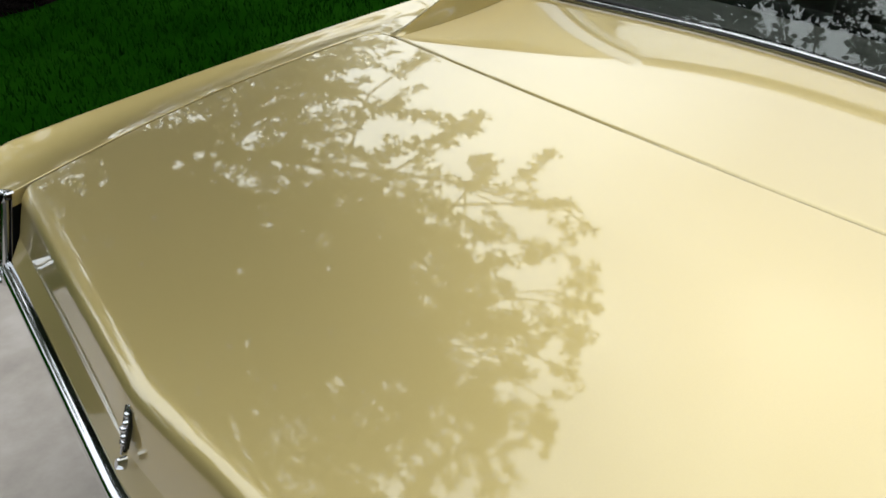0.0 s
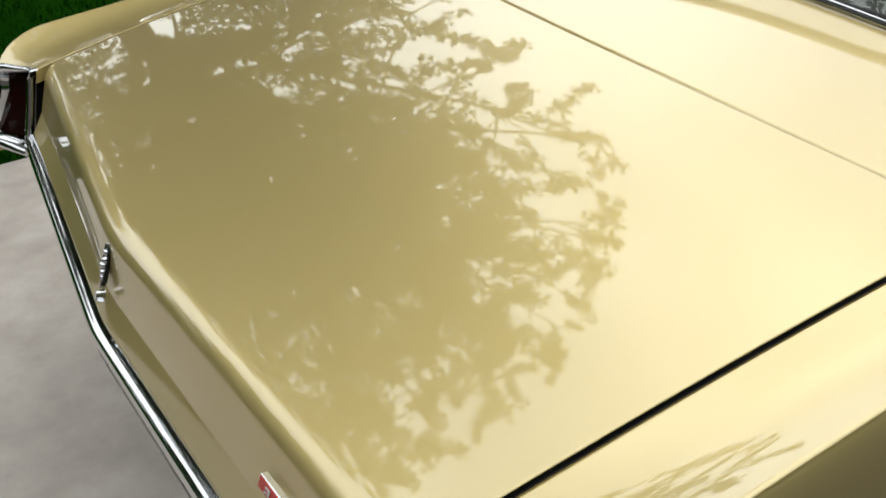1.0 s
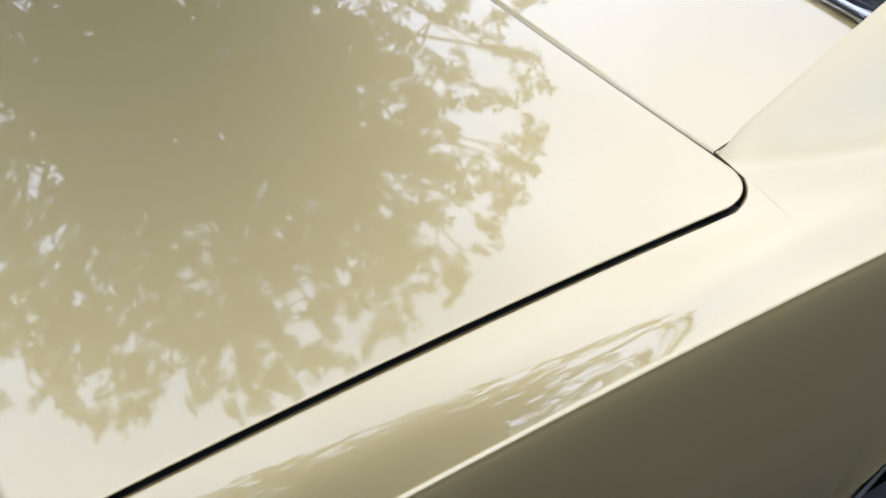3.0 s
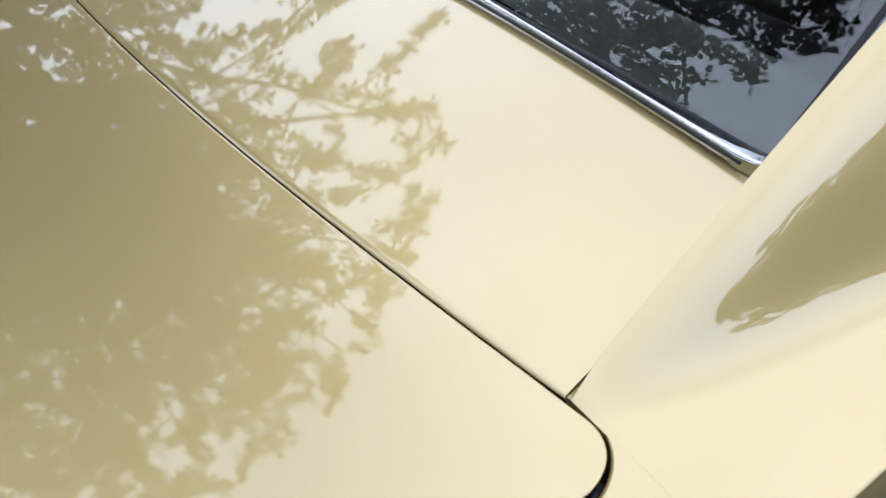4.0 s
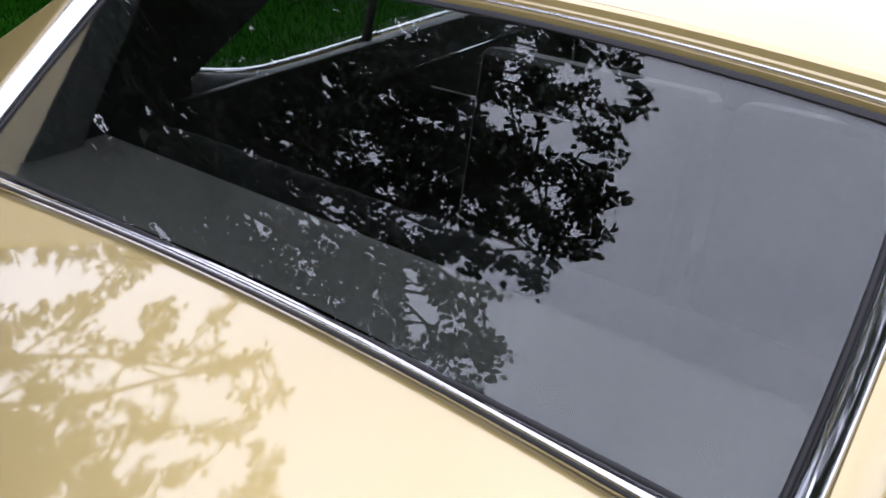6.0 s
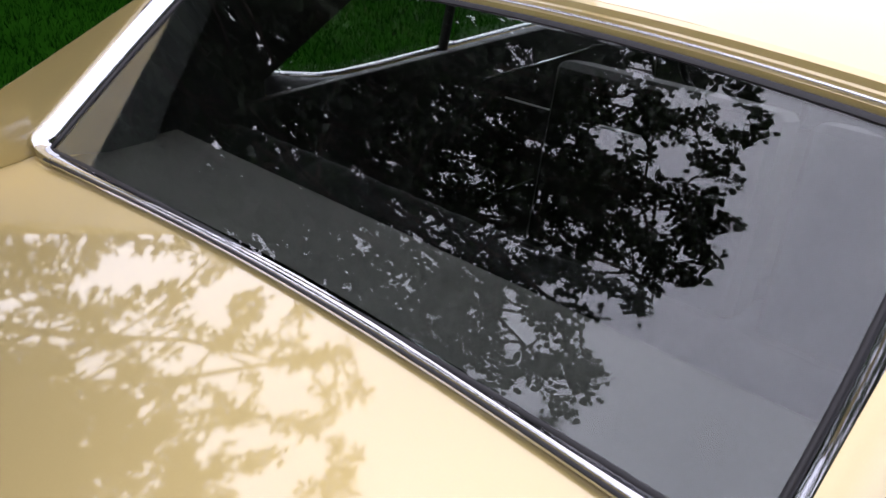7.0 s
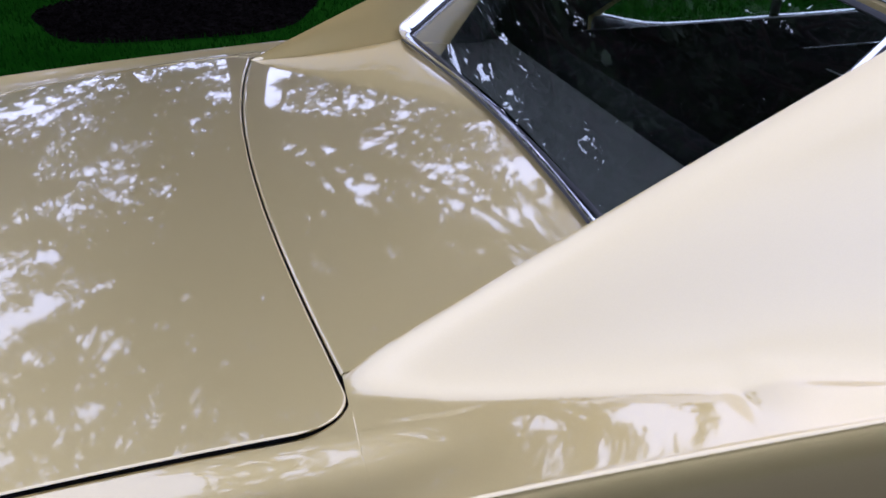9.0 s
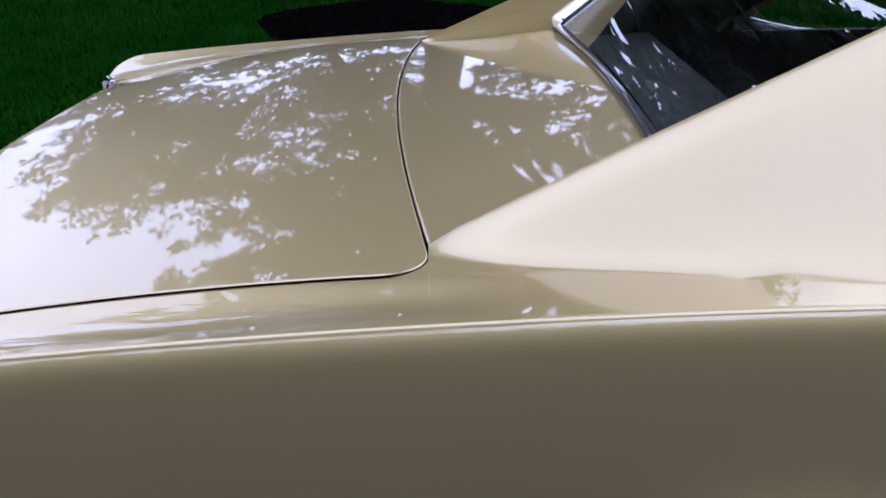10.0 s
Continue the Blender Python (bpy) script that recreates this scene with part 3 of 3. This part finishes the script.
foot_pts = [foot_strip(v) for v in steps(-0.95, 0.95, 61)]
part("window_trim", strip([p for p, w in foot_pts], lambda i: TRIM_UP, lambda i: TRIM_OUT, [w for p, w in foot_pts], 0.004), CHROME, car, "polished chrome strip", 50)
part("window_gasket", tube([p - TRIM_UP * (w * 0.5 + 0.0012) - Vector((0, 0, 0.003)) for p, w in foot_pts], 0.0024, 6), RUBBER, car)
part("window_seal", tube([glass_point(0.012, v) + OUT * -0.002 for v in steps(-1, 1, 41)], 0.004, 8), RUBBER, car)
for s in (1, -1):
    side_pts = [glass_point(u, s) + Vector((0, s * 0.004, 0)) + OUT * 0.010 for u in steps(0.09, 1, 24)]
    part("window_trim", strip(side_pts, lambda i: OUT * -0.62 + Vector((0, -s * 0.78, 0)), lambda i: OUT * 0.78 + Vector((0, -s * 0.62, 0)), 0.036, 0.008), CHROME, car, "polished chrome strip", 50)
    part("window_seal", tube([glass_point(u, s * 0.975) + OUT * -0.001 for u in steps(0.02, 1, 20)], 0.005, 8), RUBBER, car)
    part("window_gasket", tube([glass_point(u, s) + Vector((0, s * 0.019, 0)) + OUT * 0.018 for u in steps(0.06, 1, 20)], 0.0028, 6), RUBBER, car)
    # corner cap, bending from the foot strip into the side strip
    path, turn, lift = [], [], []
    for k in range(13):
        f = k / 12
        if f < 0.5:
            v = 0.925 + 0.065 * ease(f * 2)
            p, _ = foot_strip(s * v)
        else:
            p = glass_point(0.004 + 0.09 * (f - 0.5) * 2, s) + Vector((0, s * 0.004, 0)) + OUT * 0.011
        path.append(p)
        g = ease((f - 0.15) / 0.7)
        turn.append(TRIM_UP.lerp(OUT * -0.62 + Vector((0, -s * 0.78, 0)), g))
        lift.append(TRIM_OUT.lerp(OUT * 0.78 + Vector((0, -s * 0.62, 0)), g))
    for _ in range(2):
        path = [path[0]] + [(path[i - 1] + path[i] * 2 + path[i + 1]) / 4 for i in range(1, 12)] + [path[-1]]
    part("window_trim", strip(path, lambda i: turn[i], lambda i: lift[i], [0.0345 + 0.002 * i / 12 for i in range(13)], [0.0045 + 0.003 * i / 12 for i in range(13)]), CHROME, car, "chrome corner cap", 50)
head_pts = [glass_point(1, v) + Vector((0.004, 0, 0.003)) for v in steps(-1, 1, 41)]
part("window_seal", strip(head_pts, lambda i: -SLOPE, lambda i: OUT, 0.009, 0.003), RUBBER, car, "black rubber seal", 50)


# header above the window, then the roof
def head_point(u, v):
    p = glass_point(1, v) + Vector((0.010, 0, 0.004))
    prof = [(0, 0), (0.001, 0.009), (0.005, 0.011), (0.007, 0.019), (0.011, 0.021), (0.013, 0.029), (0.022, 0.033)]
    f = u * (len(prof) - 1)
    i = min(int(f), len(prof) - 2)
    k = f - i
    dx, dz = (prof[i][j] + (prof[i + 1][j] - prof[i][j]) * k for j in (0, 1))
    return p + Vector((dx, 0, dz))


part("window_header", thicken(sheet(head_point, steps(0, 1, 19), steps(-1, 1, 31), flip=True), 0.01), PAINT, car, "gold moulded header over the window", 30)
part("roof_trim", tube([head_point(0.333, v) + Vector((0, 0, 0.002)) for v in steps(-1, 1, 31)], 0.0025, 8), CHROME, car, "thin chrome bead")


def roof_point(u, v):
    x = WTOP[0] + 0.034 + WTOP[1] * v * v * (1 - u) + u * 1.257
    y = v * (0.66 + 0.06 * math.sin(min(u * 2, 1) * math.pi / 2) - 0.02 * u)
    edge = abs(v) ** 5 * 0.035
    z = WTOP[2] + 0.037 + WTOP[3] * v * v + 0.055 * math.sin(min(u * 1.5, 1) * math.pi / 2) - 0.03 * u * u - edge
    return (x, y, z)


part("roof", thicken(sheet(roof_point, [0, 0.006, 0.012] + steps(0.03, 1, 22), steps(-1, 1, 41), flip=True), 0.025), PAINT, car, "smooth gold roof panel", 50)

# windscreen, scuttle, bonnet, nose
def screen_point(u, v):
    a = Vector(roof_point(1, v)) + Vector((0.005, 0, -0.012))
    b = Vector((2.62 - 0.16 * v * v, v * 0.76, 0.96))
    return a.lerp(b, u)
screen = part("windscreen", thicken(sheet(screen_point, steps(0, 1, 10), steps(-1, 1, 21), flip=True), 0.005), CLEAR, car, "", 50)
screen.visible_shadow = False
for s in (1, -1):
    part("screen_pillar", tube([screen_point(u, s) for u in steps(0, 1, 8)], 0.022, 8), PAINT, car)
def bonnet_point(u, v):
    x = 2.60 - 0.14 * v * v * (1 - u) + u * 1.5
    return (x, v * (0.93 - 0.16 * u ** 3), 0.876 - 0.05 * u * u + 0.10 * (1 - v ** 4))
part("bonnet", thicken(sheet(bonnet_point, steps(0, 1, 20), steps(-1, 1, 31), flip=True), 0.015), PAINT, car, "", 50)
part("front_panel", thicken(sheet(lambda u, v: (4.11 + 0.05 * math.sin(u * math.pi), v * 0.76, 0.91 - 0.5 * u), steps(0, 1, 10), steps(-1, 1, 15)), 0.02), CHROME, car, "", 50)

# ---------------------------------------------------------------- cabin
part("parcel_shelf", block(0.505, 0, 0.960, 0.26, 1.34, 0.014, 0.004), SHELF, car, "dark parcel shelf under the rear window", 40)
def seat_back_point(u, v):
    """From the foot of the backrest over its rolled top and down behind; upright pleats run over it."""
    y = v * 0.645
    pleat = 0.0035 * abs(math.sin(y * math.pi / 0.075)) ** 0.5 * ease((0.97 - abs(v)) / 0.05)
    if u < 0.55:
        k = u / 0.55
        x, z, nx, nz = 0.885 - 0.11 * k, 0.48 + 0.44 * k, 0.97, 0.24
    elif u < 0.85:
        a = (u - 0.55) / 0.3 * radians(165)
        x, z, nx, nz = 0.733 + 0.042 * math.cos(a), 0.92 + 0.038 * math.sin(a), math.cos(a), math.sin(a)
    else:
        k = (u - 0.85) / 0.15
        x, z, nx, nz = 0.6925 - 0.004 * k, 0.93 - 0.3 * k, -1, 0
    return (x + nx * pleat, y, z + nz * pleat)


part("rear_seat_back", thicken(sheet(seat_back_point, steps(0, 0.55, 6) + steps(0.58, 0.85, 10) + [1.0], steps(-1, 1, 173)), 0.01), SEAT, car, "black pleated vinyl seat back", 50)
part("rear_seat_cushion", block(0.98, 0, 0.44, 0.5, 1.28, 0.16, 0.05), VINYL, car, "black vinyl seat cushion", 40)
for s in (1, -1):
    part("front_seat_back", block(0, s * 0.36, 0, 0.13, 0.66, 0.56, 0.05, m=Matrix.Translation((1.78, 0, 0.60)) @ Matrix.Rotation(radians(12), 4, "Y")), VINYL, car, "black vinyl seat back", 40)
    part("front_seat_cushion", block(2.05, s * 0.36, 0.40, 0.5, 0.66, 0.14, 0.05), VINYL, car, "black vinyl seat cushion", 40)
    # inner side of the car: rear trim, sail lining, door panel
    part("side_trim", block(1.55, s * 0.765, 0.665, 1.7, 0.02, 0.57, 0.006), VINYL, car, "black door trim panel", 40)
    part("trim_strip", tube([(1.56, s * 0.752, 0.856), (2.09, s * 0.752, 0.860)], 0.004, 6), CHROME, car, "thin chrome strip")
    part("trim_strip", tube([(1.58, s * 0.752, 0.512), (1.78, s * 0.752, 0.516)], 0.004, 6), CHROME, car, "thin chrome strip")
    bm = bmesh.new()
    lining = [(0.384, 0.652, 0.984), (0.566, 0.65, 0.954), (0.615, 0.65, 1.036), (0.724, 0.642, 1.195), (0.740, 0.638, 1.252), (0.70, 0.64, 1.252)]
    bm.faces.new([bm.verts.new((x, s * y, z)) for x, y, z in lining])
    bmesh.ops.recalc_face_normals(bm, faces=bm.faces[:])
    part("sail_lining", thicken(bm, 0.006), LINING, car, "grey inner lining of the sail panel", 40)
    bm = bmesh.new()
    dark_side = [(0.545, 0.69, 0.60), (0.545, 0.69, 0.96), (0.735, 0.685, 1.25), (0.95, 0.69, 1.27), (1.30, 0.72, 1.24), (1.12, 0.765, 1.12), (0.90, 0.775, 0.985), (0.90, 0.775, 0.60)]
    bm.faces.new([bm.verts.new((x, s * y, z)) for x, y, z in dark_side])
    bmesh.ops.recalc_face_normals(bm, faces=bm.faces[:])
    part("rear_side_lining", thicken(bm, 0.006), VINYL, car, "black rear side lining", 40)
for a, b in (((1.640, 0.740, 0.794), (1.858, 0.737, 0.705)), ((1.607, 0.406, 0.807), (1.838, 0.359, 0.716))):
    part("seat_piping", tube([a, b], 0.0026, 6), PIPING, car, "pale seat piping")
part("headlining", thicken(sheet(lambda u, v: (lambda p: (p[0], p[1] * 0.99, p[2] - 0.04))(roof_point(u, v)), steps(0, 1, 10), steps(-1, 1, 13), flip=True), 0.008), VINYL, car, "black headlining", 40)
part("cabin_floor", block(1.6, 0, 0.38, 2.3, 1.78, 0.02), CARPET, car, "", 40)
part("dashboard", block(2.45, 0, 0.80, 0.3, 1.45, 0.26, 0.05), VINYL, car, "black dashboard", 40)
bm = bmesh.new()
rings = [[(2.2 - 0.19 * math.cos(a) * 0.5, -0.0 + 0.36 + 0.19 * math.sin(a), 0.80 + 0.19 * math.cos(a) * 0.86)] for a in steps(0, 2 * math.pi, 33)]
part("steering_wheel", tube([r[0] for r in rings], 0.012, 8, caps=False), VINYL, car, "black steering wheel")

# ---------------------------------------------------------------- ground
span = [-3000, -600, -150, -60] + steps(-40, 40, 41) + [60, 150, 600, 3000]
ground = part("ground", sheet(lambda u, v: (u, v, 0.0), span, span, flip=True), GRASS)
tagged(ground, "mown green lawn reaching to the horizon", "lawn", kind="structure")
GRASS_Y = 2.17
NEAR_Y = -1.0
bm = block(1.5, (GRASS_Y + NEAR_Y) / 2, -0.03, 17.0, GRASS_Y - NEAR_Y, 0.08, 0.01)
drive = part("driveway", bm, CONCRETE, None, "", 40)
tagged(drive, "pale weathered concrete driveway slab", "driveway", kind="structure")

# unseen dark strip, added so that the near flank reflects something dark
lane = part("dark_ground_strip", block(1.5, NEAR_Y - 3.006, -0.034, 60.0, 6.0, 0.08, 0.01), NEAR_GROUND, None, "", 40)
tagged(lane, "unseen dark ground strip, added beside the concrete to darken the flank", "lane", kind="structure")

# blades of the lawn beyond the car
rng = random.Random(5)
verts, faces = [], []
def blade(x, y, z0=0.0):
    h = rng.uniform(0.025, 0.06)
    a = rng.uniform(0, 6.28)
    w = rng.uniform(0.003, 0.006)
    lx, ly = rng.uniform(-0.02, 0.02), rng.uniform(-0.02, 0.02)
    i = len(verts)
    verts.extend([(x - w * math.cos(a), y - w * math.sin(a), z0), (x + w * math.cos(a), y + w * math.sin(a), z0), (x + lx, y + ly, z0 + h)])
    faces.append((i, i + 1, i + 2))
BED = (-0.27, 6.45, 1.13)
def in_bed(x, y):
    r = BED[2] * (1 + 0.05 * math.sin(5 * math.atan2(y - BED[1], x - BED[0])))
    return math.hypot(x - BED[0], y - BED[1]) < r
while len(faces) < 110000:
    y = GRASS_Y + 10 * rng.random() ** 1.6
    x = rng.uniform(-5.0, 9.0)
    if not in_bed(x, y):
        blade(x, y)
me = bpy.data.meshes.new("grass")
me.from_pydata(verts, [], faces)
me.materials.append(BLADE)
tagged(new("grass", me), "short green mown grass blades", "grass", kind="stuff")

# near-black round patch on the lawn, slightly raised
bm = bmesh.new()
rings = []
for k, r in enumerate(steps(0, 1, 9)):
    ring = []
    for j in range(64):
        a = 2 * math.pi * j / 64
        rr = BED[2] * (1 + 0.05 * math.sin(5 * a)) * max(r, 0.01)
        z = 0.10 * (1 - r * r) + 0.006 + (0.02 * rng.uniform(-1, 1) if 0 < k < 8 else 0)
        ring.append(bm.verts.new((BED[0] + rr * math.cos(a), BED[1] + rr * math.sin(a), z)))
    rings.append(ring)
for a, b in zip(rings, rings[1:]):
    for j in range(64):
        bm.faces.new((a[j], a[(j + 1) % 64], b[(j + 1) % 64], b[j]))
bmesh.ops.recalc_face_normals(bm, faces=bm.faces[:])
bed = thing("dark_patch", "near-black round raised patch on the lawn", "mulch bed", at=(BED[0], BED[1], 0))
bmesh.ops.translate(bm, verts=bm.verts[:], vec=(-BED[0], -BED[1], 0))
part("mound", bm, NEAR_BLACK, bed)
verts, faces = [], []
for _ in range(3000):
    a, q = rng.uniform(0, 6.283), math.sqrt(rng.random())
    rr = BED[2] * (1 + 0.05 * math.sin(5 * a)) * q * 0.98
    cx, cy, cz = rr * math.cos(a), rr * math.sin(a), 0.10 * (1 - q * q) + 0.014
    b, n = rng.uniform(0, 6.283), rng.uniform(0.015, 0.035)
    ux, uy, w, h = math.cos(b) * n, math.sin(b) * n, 0.25, rng.uniform(0.004, 0.012)
    tip = rng.uniform(-0.01, 0.012)
    i = len(verts)
    for dz in (0, h):
        verts.extend([(cx - ux - uy * w, cy - uy + ux * w, cz + dz - tip), (cx - ux + uy * w, cy - uy - ux * w, cz + dz - tip), (cx + ux + uy * w, cy + uy - ux * w, cz + dz + tip), (cx + ux - uy * w, cy + uy + ux * w, cz + dz + tip)])
    faces.extend([(i + 4, i + 5, i + 6, i + 7), (i, i + 1, i + 5, i + 4), (i + 1, i + 2, i + 6, i + 5), (i + 2, i + 3, i + 7, i + 6), (i + 3, i, i + 4, i + 7)])
me = bpy.data.meshes.new("chip_layer")
me.from_pydata(verts, [], faces)
me.materials.append(NEAR_BLACK)
chips = new("chip_layer", me)
chips.parent = bed
chips["kind"] = "stuff"


# ---------------------------------------------------------------- trees
# outline of a broad lobed leaf: along it, across it
LEAF_EDGE = [(0, 0), (0.18, 0.40), (0.42, 0.26), (0.62, 0.42), (0.8, 0.18), (1, 0), (0.8, -0.18), (0.62, -0.42), (0.42, -0.26), (0.18, -0.40)]


def tree(seed, foot, label, height, trunk_r, crown, leaves, leaf, limbs=38, group="", first=0.25, thin=0.0, boughs=14, lean=(0, 0, 0)):
    """crown: centre and radii of the envelope, relative to the foot. Limbs fork towards places in it; their boughs carry clusters of broad leaves, leaves to each."""
    r = random.Random(seed)
    c, rad = Vector(crown[0]), Vector(crown[1])
    root = thing("tree", label, "tree", group=group, at=foot)
    bm = bmesh.new()
    def wobble(a, b, n, amp):
        out = [a.lerp(b, i / n) for i in range(n + 1)]
        for i in range(1, n):
            out[i] = out[i] + Vector((r.uniform(-1, 1), r.uniform(-1, 1), r.uniform(-0.5, 0.5))) * amp
        return out
    top = Vector((c.x * 0.8, c.y * 0.8, height * 0.72))
    stem = wobble(Vector((0, 0, -0.05)), top, 9, 0.12)
    tube(stem, [trunk_r * (1.35 if i == 0 else 1) * (1 - 0.8 * i / 9) for i in range(10)], 12, bm)
    part("trunk", bm, BARK, root)
    bm = bmesh.new()
    ends = []
    for i in range(limbs):
        f = r.uniform(first, 0.95)
        k = min(int(f * 9), 8)
        a = stem[k].lerp(stem[k + 1], f * 9 - k)
        up = 1 - 2 * (i + 0.5) / limbs
        turn = i * 2.39996 + r.uniform(-0.3, 0.3)
        d = Vector((math.cos(turn) * math.sqrt(1 - up * up), math.sin(turn) * math.sqrt(1 - up * up), up))
        if d.y > 0.25 and thin and i % 2:
            continue
        d = (d + Vector(lean)).normalized()
        q = (0.95, 0.72, 0.86)[i % 3] * r.uniform(0.92, 1.04) * (0.93 if up < -0.3 else 1)
        b = c + Vector((d.x * rad.x, d.y * rad.y, d.z * rad.z)) * q
        limb = wobble(a, b, 6, 0.16)
        r0 = trunk_r * 0.42 * (1 - 0.6 * f)
        tube(limb, [max(r0 * (1 - 0.85 * j / 6), 0.012) for j in range(7)], 7, bm)
        for j in range(boughs):
            g = 1.0 if j == 0 else 1 - 0.6 * r.random() ** 1.3
            m_ = min(int(g * 6), 5)
            s0 = limb[m_].lerp(limb[m_ + 1], g * 6 - m_)
            d = Vector((r.gauss(0, 1), r.gauss(0, 1), r.gauss(-0.1, 0.6))).normalized()
            if j == 0:
                d = (d * 0.5 + (limb[6] - limb[5]).normalized()).normalized()
            e = s0 + d * r.uniform(0.6, 1.5)
            rel = Vector(((e.x - c.x) / rad.x, (e.y - c.y) / rad.y, (e.z - c.z) / rad.z))
            if rel.length > 1.02:
                e = c + Vector((rel.x * rad.x, rel.y * rad.y, rel.z * rad.z)) / rel.length
            open_side = ease((e.x - c.x) / rad.x * 1.2 + 0.2) * ease((c.z + 0.1 * rad.z - e.z) / (0.4 * rad.z))
            if noise.noise(e * 0.75) > 0.42 - thin * max(open_side, ease((c.z - 0.5 * rad.z - e.z) / (0.3 * rad.z))):
                continue
            if thin and noise.noise(e * 1.7 + Vector((3.1, 0, 0))) > 0.45:
                continue
            twig = wobble(s0, e, 4, 0.08)
            tube(twig, [0.017, 0.013, 0.010, 0.007, 0.004], 5, bm, caps=False)
            run = (e - s0).length
            count = max(3, int(run / (leaf * 1.25)))
            for q in range(count):
                f = 0.3 + 0.7 * (q + 1) / count
                m_ = min(int(f * 4), 3)
                node = twig[m_].lerp(twig[m_ + 1], f * 4 - m_)
                side = Vector((r.gauss(0, 1), r.gauss(0, 1), r.gauss(0, 1))).normalized() * (leaf * 0.9 * (1.2 - f))
                ends.append((node + side, (e - s0).normalized()))
    part("limbs", bm, BARK, root)
    V, F = [], []
    for e, d in ends:
        for _ in range(r.randint(*leaves)):
            u = (Vector((r.gauss(0, 1), r.gauss(0, 1), r.gauss(-0.25, 0.8))) + d * 0.5).normalized()
            w = u.cross(Vector((r.gauss(0, 1), r.gauss(0, 1), r.gauss(0, 1)))).normalized()
            L = leaf * r.uniform(0.7, 1.25)
            p = e + u * L * r.uniform(0.2, 1.35)
            i = len(V)
            for a, b in LEAF_EDGE:
                V.append(p + u * (L * a) + w * (L * b))
            F.append(tuple(range(i, i + len(LEAF_EDGE))))
    me = bpy.data.meshes.new("crown")
    me.from_pydata([tuple(v) for v in V], [], F)
    me.materials.append(LEAF)
    ob = new("crown", me)
    ob.parent = root
    return root


tree(11, (0.25, 8.7, 0), "large broadleaf tree with dark bark, standing on the lawn", 12.0, 0.26, ((-0.2, -2.2, 6.2), (4.75, 3.25, 5.4)), (10, 13), 0.07, 114, first=0.3, thin=0.40, boughs=12, lean=(0, -0.2, 0.08))
tree(23, (-6.3, 15.5, 0), "broadleaf tree in full leaf on the lawn", 8.5, 0.2, ((0, 0, 5.2), (3.0, 3.0, 3.2)), (5, 7), 0.17, 30, "trees across the lawn", 0.15)
tree(31, (5.3, 15.8, 0), "smaller broadleaf tree in full leaf on the lawn", 7.0, 0.15, ((0, 0, 4.1), (3.2, 3.1, 3.2)), (5, 7), 0.17, 28, "trees across the lawn", 0.15)
tree(47, (-2.2, 19.5, 0), "broadleaf tree in full leaf far across the lawn", 10.5, 0.18, ((0, 0, 5.7), (2.9, 2.9, 4.9)), (5, 7), 0.17, 28, "trees across the lawn", 0.15)


# far woods: a ragged ring of foliage round the lawn
rng = random.Random(9)
V, F = [], []
for k in range(860):
    a = rng.uniform(0, 2 * math.pi)
    d = rng.uniform(48, 70)
    h = rng.uniform(3.5, 7.5)
    cx, cy = d * math.sin(a), d * math.cos(a)
    if k < 250:      # a nearer belt beyond the dark strip, added unseen to darken the paint's reflections
        cx, cy, h = rng.uniform(-32, 36), rng.uniform(-19, -13), rng.uniform(7.4, 7.9)
    elif k < 370:    # and behind the car
        cx, cy, h = rng.uniform(-17, -10), rng.uniform(-22, 8), rng.uniform(6, 10)
    for _ in range(620 if k < 250 else 120 if k < 370 else 60):
        u = Vector((rng.gauss(0, 1), rng.gauss(0, 1), rng.gauss(0, 1))).normalized()
        q = rng.uniform(0.35, 1.0)
        p = Vector((cx + u.x * 3.2 * q, cy + u.y * 3.2 * q, h * 0.5 + u.z * h * 0.5 * q))
        if k < 250:      # grown together, with an even top
            p.z = h * rng.uniform(0.02, 1.0)
        s1 = Vector((rng.gauss(0, 1), rng.gauss(0, 1), rng.gauss(0, 1))).normalized()
        s2 = s1.cross(u).normalized()
        L = rng.uniform(0.22, 0.42) if k < 250 else rng.uniform(0.35, 0.8) if k < 370 else rng.uniform(0.5, 1.1)
        i = len(V)
        V.extend([tuple(p - s1 * L), tuple(p + s2 * L * 0.6), tuple(p + s1 * L), tuple(p - s2 * L * 0.6)])
        F.append((i, i + 1, i + 2, i + 3))
me = bpy.data.meshes.new("far_woods")
me.from_pydata(V, [], F)
me.materials.append(LEAF)
tagged(new("far_woods", me), "ring of green woodland, with an unseen nearer belt added for dark reflections", "woods", kind="stuff")
